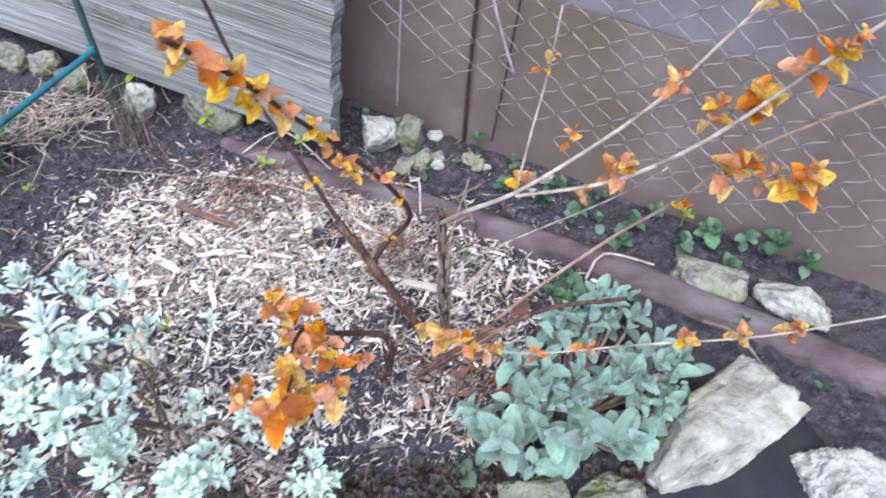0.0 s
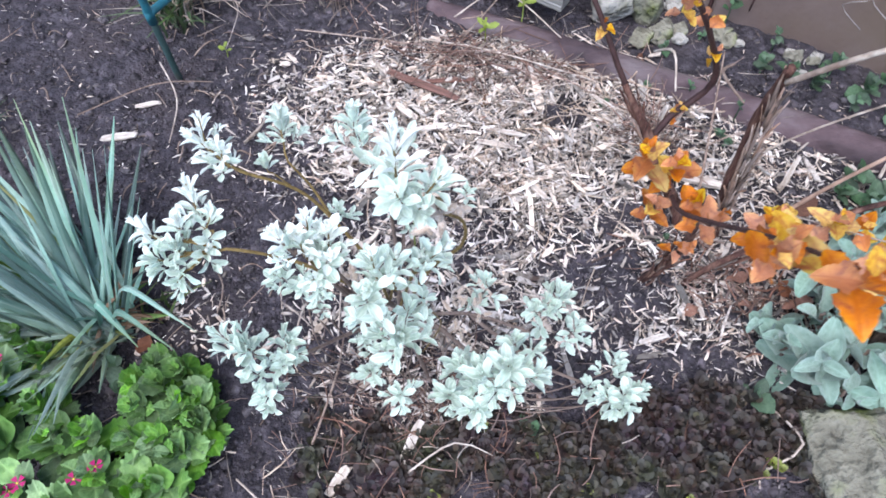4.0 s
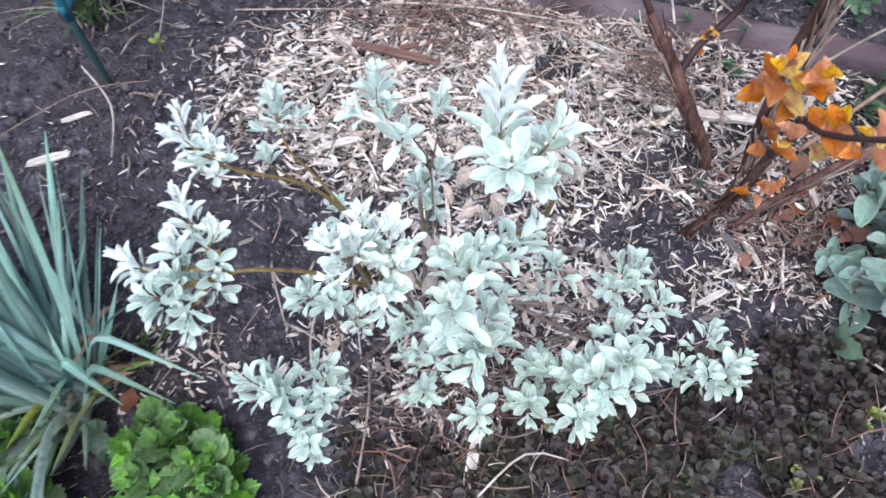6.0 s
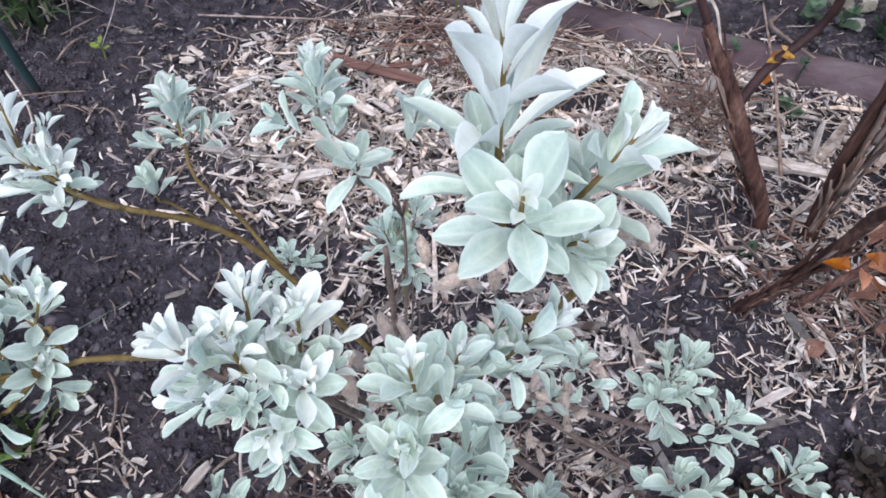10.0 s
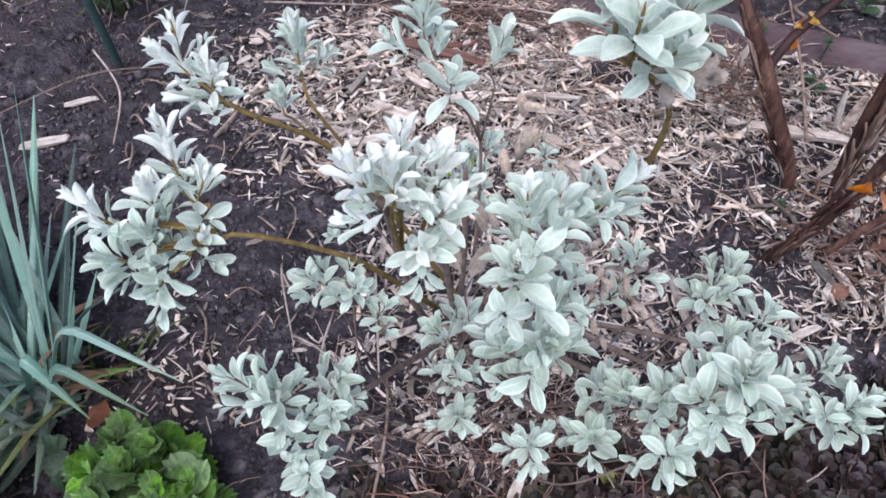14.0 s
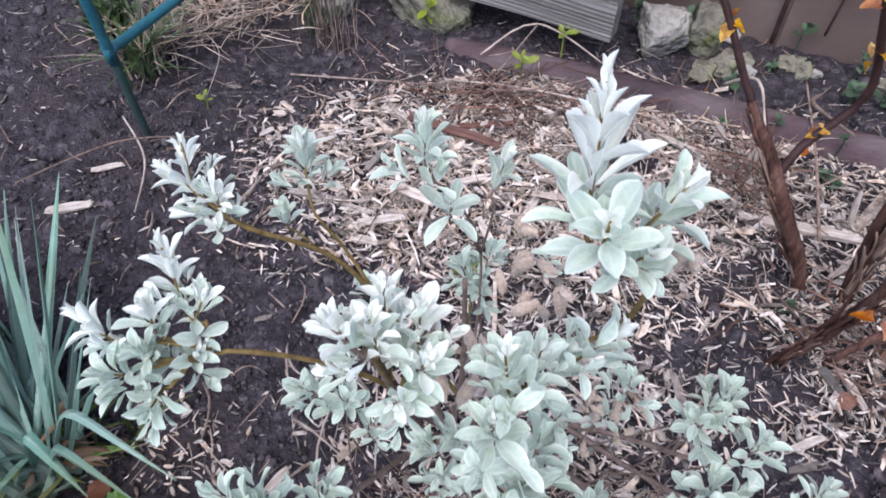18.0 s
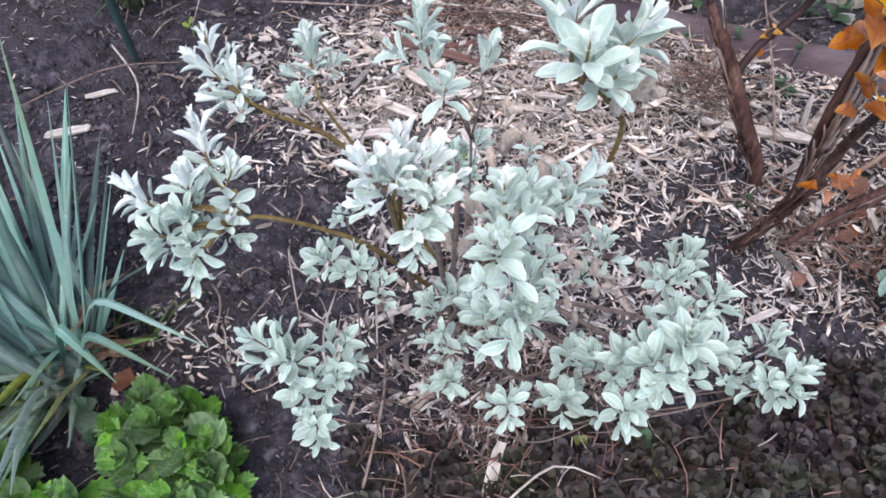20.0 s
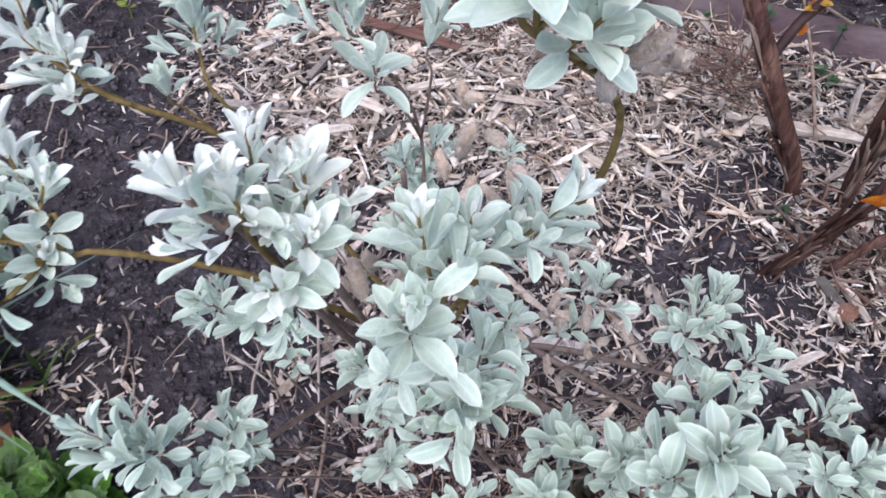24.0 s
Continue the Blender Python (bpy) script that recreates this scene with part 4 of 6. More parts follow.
stem("stem", [(0.024, 0.542, -0.012), (0.006, 0.544, 0.036), (-0.011, 0.547, 0.067), (-0.030, 0.551, 0.102), (-0.047, 0.556, 0.132), (-0.062, 0.560, 0.156), (-0.078, 0.565, 0.182)], (0.0085, 0.0080, 0.0076, 0.0074, 0.0070, 0.0058, 0.0046), BARK, 12, 0.14)
dark = stem("stem", [(-0.070, 0.562, 0.170), (-0.088, 0.569, 0.200), (-0.112, 0.580, 0.245), (-0.164, 0.603, 0.333), (-0.200, 0.612, 0.45)], (0.0042, 0.0038, 0.0034, 0.0030, 0.0026), DARKTWIG, 8, 0.06, "thin dark red shoot")
tall = stem("stem", [(-0.040, 0.556, 0.116), (-0.026, 0.567, 0.142), (0.002, 0.572, 0.186), (-0.022, 0.558, 0.250), (-0.069, 0.516, 0.343), (-0.089, 0.442, 0.438), (-0.099, 0.360, 0.534), (-0.110, 0.300, 0.60)], (0.0050, 0.0047, 0.0044, 0.0038, 0.0032, 0.0028, 0.0025, 0.002), DARKTWIG, 8, 0.06, "dark red leafy shoot")
stem("stem", [(0.058, 0.534, -0.01), (0.048, 0.537, 0.06), (0.042, 0.538, 0.13), (0.038, 0.532, 0.20), (0.034, 0.514, 0.260)], (0.0085, 0.0072, 0.0068, 0.0070, 0.0050), BARK, 12, 0.2)
cane_up = stem("cane", [(0.034, 0.510, 0.248), (0.060, 0.485, 0.298), (0.094, 0.465, 0.344), (0.146, 0.458, 0.407), (0.194, 0.467, 0.457), (0.230, 0.470, 0.520), (0.30, 0.48, 0.62)], (0.0072, 0.0062, 0.0052, 0.0044, 0.0040, 0.0036, 0.003), CANE, 10, 0.10)
cane_low = stem("cane", [(0.094, 0.463, 0.342), (0.160, 0.452, 0.372), (0.194, 0.430, 0.420), (0.222, 0.413, 0.472), (0.262, 0.402, 0.545), (0.32, 0.39, 0.64)], (0.0045, 0.0046, 0.0050, 0.0046, 0.004, 0.003), CANE, 10, 0.12)
stem("cane", [(0.046, 0.530, 0.130), (0.078, 0.520, 0.185), (0.122, 0.506, 0.242), (0.179, 0.469, 0.336), (0.200, 0.430, 0.415)], (0.0030, 0.0028, 0.0026, 0.0024, 0.0022), CANE, 8, 0.05)
cane_far = stem("cane", [(0.120, 0.560, 0.0), (0.171, 0.571, 0.068), (0.239, 0.570, 0.170), (0.274, 0.531, 0.276), (0.300, 0.498, 0.376), (0.35, 0.45, 0.48)], (0.0034, 0.0030, 0.0028, 0.0025, 0.0022, 0.002), STRIPS, 8, 0.05)
cane_flat = stem("cane", [(0.016, 0.398, 0.228), (0.034, 0.362, 0.262), (0.110, 0.362, 0.246), (0.212, 0.369, 0.256), (0.318, 0.372, 0.273), (0.42, 0.38, 0.30), (0.60, 0.40, 0.34)], (0.0014, 0.0016, 0.0020, 0.0023, 0.0026, 0.003, 0.003), CANE, 8, 0.05)
side_twig = stem("cane", [(0.094, 0.465, 0.344), (0.102, 0.490, 0.390), (0.109, 0.506, 0.445), (0.110, 0.510, 0.50)], (0.0030, 0.0024, 0.0020, 0.0018), CANE, 8, 0.06)
stem("stem", [(0.014, 0.465, -0.006), (0.030, 0.466, 0.030), (0.049, 0.466, 0.060), (0.078, 0.469, 0.090), (0.112, 0.474, 0.118), (0.160, 0.480, 0.150), (0.23, 0.46, 0.20)], (0.0040, 0.0042, 0.0044, 0.0042, 0.0040, 0.0036, 0.003), BARK, 12, 0.15)
front = stem("stem", [(-0.030, 0.470, -0.012), (-0.020, 0.460, 0.024), (-0.014, 0.449, 0.068), (-0.012, 0.438, 0.122), (-0.020, 0.424, 0.168), (-0.038, 0.398, 0.212), (-0.060, 0.365, 0.262), (-0.082, 0.342, 0.305)], (0.0062, 0.0060, 0.0060, 0.0056, 0.0050, 0.0042, 0.0034, 0.0028), BARK, 12, 0.15)
amber_twig = stem("twig", [(-0.080, 0.343, 0.302), (-0.081, 0.312, 0.325), (-0.066, 0.250, 0.395), (-0.060, 0.209, 0.438)], (0.0022, 0.0020, 0.0016, 0.0012), DARKTWIG, 8, 0.05)

# strips of bark that come away
srnd = random.Random(44)
for base, tip, n in (((0.056, 0.534, 0.0), (0.036, 0.520, 0.250), 74), ((0.020, 0.543, 0.005), (-0.070, 0.562, 0.170), 34), ((-0.022, 0.462, 0.012), (-0.012, 0.438, 0.125), 24), ((0.025, 0.466, 0.020), (0.112, 0.474, 0.118), 18)):
    for _ in range(n):
        a = Vector(base).lerp(Vector(tip), srnd.uniform(0.02, 0.85))
        d = (Vector(tip) - Vector(base)).normalized()
        out = Vector((srnd.uniform(-1, 1), srnd.uniform(-1, 0.4), srnd.uniform(-0.2, 0.2))).normalized()
        ln = srnd.uniform(0.018, 0.06)
        pts = [a + out * 0.004, a + d * ln * 0.5 + out * srnd.uniform(0.0038, 0.006), a + d * ln + out * srnd.uniform(0.004, 0.014)]
        w = srnd.uniform(0.0008, 0.0024)
        v, f = tube(pts, (w, w, w * 0.4), 4, 1)
        child("bark_strip", mesh_from("bark_strip", v, f, STRIPS if base[0] > 0.03 or srnd.random() < 0.4 else BARK), shrub)

lrnd = random.Random(71)


def tuft(at, size, count, parent, axis=(0, -0.3, 1), low=95, high=30):
    for m in spiral(at, axis, size * 0.84, int(count * 2.3 + 0.5), lrnd, low, high, 2.0, 0.45, 34):
        (GOLDEN if lrnd.random() < 0.4 else LOBED).one(parent, m, lrnd, "leaf")


for p, s, k in (((-0.062, 0.507, 0.330), 0.017, 3), ((-0.072, 0.512, 0.352), 0.016, 3), ((-0.079, 0.480, 0.395), 0.018, 3), ((-0.055, 0.528, 0.300), 0.016, 3), ((-0.090, 0.425, 0.455), 0.018, 3), ((-0.095, 0.385, 0.505), 0.019, 3), ((-0.101, 0.345, 0.548), 0.020, 4), ((-0.108, 0.315, 0.585), 0.021, 4), ((-0.010, 0.565, 0.225), 0.015, 2), ((-0.030, 0.550, 0.272), 0.016, 2)):
    tuft(p, s, k, tall, (lrnd.uniform(-.4, .4), -0.4, 0.8), 100, 45)
for p, s, k in (((-0.106, 0.577, 0.235), 0.014, 2), ((-0.165, 0.603, 0.336), 0.015, 2), ((-0.020, 0.568, 0.150), 0.015, 2)):
    tuft(p, s, k, dark)
for p, s, k in (((-0.036, 0.389, 0.180), 0.016, 3), ((-0.100, 0.350, 0.326), 0.021, 4), ((-0.084, 0.346, 0.324), 0.020, 4), ((-0.066, 0.336, 0.302), 0.021, 4), ((-0.090, 0.338, 0.296), 0.018, 3), ((-0.072, 0.300, 0.338), 0.018, 3), ((-0.050, 0.285, 0.355), 0.018, 3), ((-0.064, 0.240, 0.405), 0.020, 4), ((-0.035, 0.228, 0.415), 0.019, 3), ((-0.062, 0.200, 0.444), 0.021, 4), ((-0.085, 0.215, 0.430), 0.018, 3)):
    tuft(p, s, k, amber_twig, (lrnd.uniform(-.4, .4), -0.3, 0.9))
for p, s, k in (((0.020, 0.392, 0.232), 0.018, 3), ((0.036, 0.360, 0.268), 0.019, 4), ((0.054, 0.360, 0.264), 0.018, 3), ((0.080, 0.360, 0.254), 0.016, 3), ((0.120, 0.362, 0.248), 0.014, 2), ((0.165, 0.366, 0.254), 0.015, 2), ((0.250, 0.370, 0.268), 0.016, 3), ((0.300, 0.372, 0.275), 0.016, 3), ((0.345, 0.374, 0.285), 0.018, 4)):
    tuft(p, s, k, cane_flat, (lrnd.uniform(-.3, .3), -0.3, 0.9))
for p, s, k, par in (((0.172, 0.447, 0.396), 0.022, 5, cane_low), ((0.199, 0.470, 0.468), 0.018, 3, cane_up), ((0.223, 0.440, 0.467), 0.021, 4, cane_low), ((0.238, 0.418, 0.495), 0.024, 5, cane_low), ((0.257, 0.430, 0.420), 0.024, 6, cane_low), ((0.285, 0.393, 0.444), 0.026, 6, cane_low),
                    ((0.150, 0.456, 0.357), 0.014, 2, cane_low), ((0.134, 0.480, 0.401), 0.014, 2, cane_up), ((0.280, 0.529, 0.274), 0.015, 2, cane_far), ((0.100, 0.475, 0.350), 0.016, 3, side_twig), ((0.108, 0.508, 0.450), 0.015, 2, side_twig), ((0.262, 0.402, 0.545), 0.024, 6, cane_low), ((0.250, 0.468, 0.548), 0.022, 4, cane_up), ((0.300, 0.395, 0.60), 0.026, 7, cane_low), ((0.315, 0.475, 0.370), 0.018, 3, cane_far)):
    tuft(p, s, k, par, (lrnd.uniform(-.4, .4), -0.3, 0.9))

# ---- sage ----
sagep = oblong(0.56, 0.22, 0.6)
SAGEKIT = LeafKit("sage_leaf", SAGE, [leaf_arrays(0.235 + 0.02 * (i % 3), sagep, 0.30, c, 12, 0.0, 0.035, i, 0.5, 0.010) for i, c in enumerate((0.2, 0.6, 1.0, 0.4, -0.2))])
sage = thing("sage_plant", "grey-green sage plant with large soft felted leaves", "plant")
sgr = random.Random(3)
SAGETUFTS = [((0.122, 0.366, 0.050), (-0.35, -0.35, 0.8), 0.058, 13), ((0.240, 0.366, 0.060), (0.15, -0.35, 0.9), 0.064, 13), ((0.150, 0.350, 0.034), (-0.1, -0.6, 0.7), 0.042, 8), ((0.205, 0.375, 0.050), (0.0, -0.4, 0.9), 0.048, 9), ((0.270, 0.390, 0.052), (0.5, -0.2, 0.9), 0.046, 9), ((0.100, 0.385, 0.040), (-0.5, -0.1, 0.9), 0.046, 8), ((0.170, 0.385, 0.050), (0.0, -0.5, 0.7), 0.048, 8), ((0.090, 0.405, 0.034), (-0.6, 0, 0.8), 0.040, 7)]
for i in range(58):
    gx, gy = 0.13 + 0.21 * sgr.random(), 0.40 + 0.165 * sgr.random()
    if gy > 0.50 and gx < 0.19:
        continue
    SAGETUFTS.append(((gx, gy, sgr.uniform(0.030, 0.075)), (sgr.uniform(-0.6, 0.6), sgr.uniform(-0.6, 0.3), 0.9), sgr.uniform(0.026, 0.042), sgr.randint(6, 9)))
for at, axis, size, count in SAGETUFTS:
    st = child("stem", tube_mesh("stem", [(0.20, 0.42, -0.01), ((0.20 + at[0]) / 2, (0.42 + at[1]) / 2, 0.012), (at[0], at[1], at[2] - size * 0.35), at], (0.003, 0.0026, 0.002, 0.0015), OLDSTEM, 7, 2, 0.1), sage)
    for m in spiral(at, axis, size * 0.94, int(count * 1.1), sgr, 84, 10, 1.8, 0.5, 34):
        SAGEKIT.one(st, m, sgr)

# ---- primroses ----
def scalloped(seed):
    """A spoon-shaped leaf 1 long with a crenate margin, on a short winged stalk."""
    rr = random.Random(seed)
    n, bend, ph = 64, rr.uniform(-0.25, 0.5), rr.uniform(0, 6)
    wide = rr.uniform(0.31, 0.40)
    verts, faces, uvs = [], [], []
    for ring in (0.04, 0.4, 0.72, 0.92, 1.0):
        for k in range(n):
            a = 2 * math.pi * k / n
            r = 1 + (0.10 * math.cos(a * 13) * max(0.0, math.cos(a * 0.5) + 0.15) if ring == 1.0 else 0)
            x, y = 0.62 + 0.38 * r * ring * math.cos(a), wide * r * ring * math.sin(a)
            if math.cos(a) < 0:
                y *= 1 - 0.42 * (math.cos(a) * ring) ** 2
                x = 0.62 + 0.60 * ring * math.cos(a)
            z = -bend * x * x * 0.5 + 0.46 * abs(y) - 1.0 * y * y + 0.030 * math.sin(a * 3 + ph) * ring ** 3 + 0.006 * math.sin(x * 30 - abs(y) * 18) * min(1, ring * 1.5)
            verts.append((x, y, z))
            uvs.append((x, abs(y) / wide))
    for i in range(4):
        for k in range(n):
            j = (k + 1) % n
            faces.append((i * n + k, (i + 1) * n + k, (i + 1) * n + j, i * n + j))
    faces.append(tuple(range(n)))
    return verts, faces, uvs


PRIMKIT = LeafKit("primrose_leaf", PRIMROSE, [scalloped(i) for i in range(6)])
flower_v, flower_f = [], []
for k in range(5):
    a = 2 * math.pi * k / 5
    b0 = len(flower_v)
    for r, w, z in ((0.1, 0.10, 0.0), (0.55, 0.42, 0.10), (0.95, 0.38, 0.16), (0.85, 0.0, 0.13)):
        for s in (-1, 1):
            ang = a + s * w
            flower_v.append((r * math.cos(ang), r * math.sin(ang), z))
    flower_f += [(b0, b0 + 1, b0 + 3, b0 + 2), (b0 + 2, b0 + 3, b0 + 5, b0 + 4), (b0 + 4, b0 + 5, b0 + 7, b0 + 6)]
flower_me = mesh_from("flower", flower_v, flower_f, PETAL)
prn = random.Random(17)
for i, (px, py, ps) in enumerate(((-0.425, 0.262, 0.030), (-0.450, 0.280, 0.030), (-0.410, 0.225, 0.030), (-0.470, 0.235, 0.031), (-0.445, 0.190, 0.030), (-0.505, 0.195, 0.031), (-0.490, 0.285, 0.026), (-0.548, 0.222, 0.028), (-0.560, 0.180, 0.031),
                                  (-0.600, 0.215, 0.031), (-0.640, 0.180, 0.030), (-0.655, 0.235, 0.030), (-0.620, 0.270, 0.031), (-0.665, 0.290, 0.030), (-0.500, 0.140, 0.030), (-0.590, 0.140, 0.030), (-0.535, 0.115, 0.028), (-0.700, 0.255, 0.029), (-0.470, 0.155, 0.028), (-0.400, 0.270, 0.026), (-0.435, 0.232, 0.030), (-0.480, 0.265, 0.028), (-0.520, 0.225, 0.030), (-0.390, 0.250, 0.027), (-0.530, 0.165, 0.030), (-0.625, 0.235, 0.028), (-0.680, 0.215, 0.028), (-0.415, 0.195, 0.027), (-0.59, 0.295, 0.028), (-0.57, 0.25, 0.027), (-0.435, 0.300, 0.025), (-0.475, 0.300, 0.025), (-0.405, 0.232, 0.026), (-0.61, 0.31, 0.028), (-0.635, 0.315, 0.03), (-0.70, 0.31, 0.03), (-0.745, 0.27, 0.03), (-0.73, 0.21, 0.03), (-0.655, 0.15, 0.028))):
    px -= max(0.0, px + 0.50) * 0.31
    pz = soil_z(px, py)
    plant = thing("primrose_plant", "green primrose plant with crinkled rounded leaves", "plant", "primroses of the bed", at=(px, py, pz))
    child("rootstock", tube_mesh("rootstock", [(0, 0, -0.012), (0.001, 0, 0.010), (0, 0.001, 0.034)], (0.005, 0.005, 0.003), PRIMROSE, 7, i, 0.1), plant)
    for m in spiral((0, 0, 0.034), (prn.uniform(-.3, .3), prn.uniform(-.35, .15), 1), ps * prn.uniform(0.95, 1.2), 16, prn, 88, 22, 1.5, 0.36, 30):
        PRIMKIT.one(plant, m, prn)
    if i in (8, 5, 10, 12):
        for _ in range(2 if i in (8, 5) else 1):
            q = Vector((prn.uniform(-0.012, 0.012), prn.uniform(-0.012, 0.012), 0.058))
            fl = child("flower", flower_me, plant, "magenta primrose flower", Matrix.Translation(q) @ Euler((prn.uniform(-.6, .2), prn.uniform(-.4, .4), 0)).to_matrix().to_4x4() @ Matrix.Scale(0.0072, 4))
            child("eye", tube_mesh("eye", [(0, 0, -0.1), (0, 0, 0.06)], (0.14, 0.16), EYEYELLOW, 7), fl, "yellow flower eye")

# ---- blue-green strap-leaved clump ----
LK = Vector((-0.562, 0.347, 0.0))
leek = thing("strap_leaved_clump", "clump of blue-green strap leaves with yellowing tips", "plant", at=LK)


def blade(points, w, seed, mt=STRAP, blunt=1.6):
    """A keeled strap leaf through its points, root first, given from the foot of the clump."""
    rr = random.Random(seed)
    pts = [Vector(p) for p in points]
    lens = [0.0]
    for a, b in zip(pts, pts[1:]):
        lens.append(lens[-1] + (b - a).length)
    n, line = 14, []
    for i in range(n + 1):
        d = lens[-1] * i / n
        k = max(q for q in range(len(pts) - 1) if lens[q] <= d + 1e-9)
        line.append(pts[k].lerp(pts[k + 1], (d - lens[k]) / max(1e-6, lens[k + 1] - lens[k])))
    if len(pts) > 2:
        for _ in range(2):
            line = [line[0]] + [(line[i - 1] + line[i] * 2 + line[i + 1]) / 4 for i in range(1, n)] + [line[-1]]
    side = (pts[-1] - pts[0]).cross(Vector((0, 0, 1)))
    side = side.normalized() if side.length > 1e-3 else Vector((1, 0, 0))
    tilt = rr.uniform(-0.9, 0.9)
    verts, faces, uvs = [], [], []
    for i in range(n + 1):
        t = i / n
        run = (line[min(n, i + 1)] - line[max(0, i - 1)]).normalized()
        keel = run.cross(side).normalized()
        flat = (side * math.cos(tilt) + keel * math.sin(tilt)).normalized()
        deep = run.cross(flat)
        ww = w * (0.72 + 0.28 * min(1, t * 4)) * (1.0 if t < 0.5 else max(0.10, 1 - ((t - 0.5) / 0.5) ** blunt))
        for c, z in ((-1, 0.42), (-0.5, 0.10), (0, -0.12), (0.5, 0.10), (1, 0.42)):
            verts.append(line[i] + flat * c * ww + deep * z * ww)
            uvs.append((t, abs(c)))
    for i in range(n):
        for k in range(4):
            faces.append((i * 5 + k, (i + 1) * 5 + k, (i + 1) * 5 + k + 1, i * 5 + k + 1))
    return mesh_from("blade", verts, faces, mt, True, uvs)


bl = random.Random(8)
# blades that stand out: their bends, in the place itself
for pts, w in ((((-0.556, 0.345, 0.0), (-0.510, 0.350, 0.100), (-0.417, 0.298, 0.125)), 0.0029),
               (((-0.560, 0.340, 0.01), (-0.546, 0.345, 0.070), (-0.512, 0.322, 0.022)), 0.0042),
               (((-0.555, 0.340, 0.0), (-0.520, 0.335, 0.075), (-0.448, 0.297, 0.085)), 0.0032),
               (((-0.550, 0.355, 0.0), (-0.520, 0.372, 0.070), (-0.411, 0.407, 0.120)), 0.0030),
               (((-0.560, 0.340, 0.0), (-0.540, 0.290, 0.075), (-0.492, 0.192, 0.159)), 0.0042),
               (((-0.566, 0.335, 0.0), (-0.548, 0.270, 0.060), (-0.510, 0.215, 0.110)), 0.0036),
               (((-0.555, 0.345, 0.0), (-0.497, 0.392, 0.231)), 0.0040), (((-0.555, 0.355, 0.0), (-0.535, 0.435, 0.240)), 0.0044),
               (((-0.548, 0.350, 0.0), (-0.495, 0.410, 0.150)), 0.0030), (((-0.550, 0.350, 0.0), (-0.473, 0.379, 0.255)), 0.0034),
               (((-0.565, 0.352, 0.0), (-0.600, 0.455, 0.210)), 0.0046), (((-0.572, 0.352, 0.0), (-0.632, 0.448, 0.200)), 0.0042),
               (((-0.545, 0.345, 0.0), (-0.500, 0.365, 0.110)), 0.0028), (((-0.548, 0.360, 0.0), (-0.508, 0.400, 0.080)), 0.0032), (((-0.550, 0.352, 0.0), (-0.474, 0.383, 0.195)), 0.0034)):
    child("blade", blade([Vector(p) - LK for p in pts], w, int(w * 1e5) + len(leek.children)), leek)
for i in range(210):
    a = bl.gauss(2.85, 0.60) if i % 9 else bl.uniform(3.9, 5.0)
    up = bl.uniform(0.22, 0.96)
    ln = bl.uniform(0.20, 0.31) if i < 130 else bl.uniform(0.09, 0.20)
    if a < 2.5:
        ln *= 0.74
    if a > 3.5:
        ln *= 0.42
        up *= 0.7
    o = Vector((bl.gauss(0, .014), bl.gauss(0, .017), 0))
    flat = math.sqrt(1 - up * up)
    way = Vector((math.cos(a) * flat, math.sin(a) * flat, up))
    mid = o + way * ln * 0.5 + Vector((0, 0, bl.uniform(0.0, 0.022)))
    mt = STRAPGREEN if i % 7 == 1 and a > 2.6 else STRAP
    child("blade", blade([o, mid, o + way * ln], bl.uniform(0.0028, 0.0047), 50 + i, mt, bl.uniform(1.3, 3.0)), leek, "yellow-green blade" if mt is STRAPGREEN else "")
# withered leaves slumped round the foot
for i in range(24):
    a = bl.uniform(-0.5, 1.3) if i < 17 else bl.uniform(3.6, 5.2)
    o = Vector((math.cos(a), math.sin(a), 0)) * bl.uniform(0.005, 0.022) + Vector((0, 0, bl.uniform(0.0, 0.03)))
    ln = bl.uniform(0.025, 0.058)
    tip = o + Vector((math.cos(a) * ln, math.sin(a) * ln, -o.z + bl.uniform(0.006, 0.030)))
    mt = STRAPGREEN if i % 3 == 0 else STRAPDEAD
    child("blade", blade([o, o.lerp(tip, 0.5) + Vector((0, 0, bl.uniform(0.0, 0.02))), tip], bl.uniform(0.0018, 0.0042), 400 + i, mt), leek, "dead tan blade" if mt is STRAPDEAD else "yellow-green blade")

# ---- small growth and litter ----
def strands(name, label, category, material, count, place, length, width, lift, seed, up=0.1, bend=0.35, kind="stuff"):
    """Loose curved stalks as one mesh; place(rnd) gives x, y."""
    rnd = random.Random(seed)
    verts, faces = [], []
    for _ in range(count):
        x, y = place(rnd)
        ln, a = rnd.uniform(*length), rnd.uniform(0, 6.283)
        z = soil_z(x, y) + rnd.uniform(*lift)
        d = Vector((math.cos(a), math.sin(a), rnd.uniform(-up * 0.3, up)))
        s = Vector((-d.y, d.x, 0))
        w = rnd.uniform(*width)
        k = rnd.uniform(-bend, bend)
        pts = [Vector((x, y, z)), Vector((x, y, z)) + d * ln * 0.5 + s * k * ln * 0.25, Vector((x, y, z)) + d * ln + s * k * ln]
        v, f = tube(pts, (w, w, w * 0.5), 4, 1, 0.0, False)
        b = len(verts)
        verts += v
        faces += [tuple(b + i for i in q) for q in f]
    return tagged(new(name, mesh_from(name, verts, faces, material)), label, category, kind=kind)


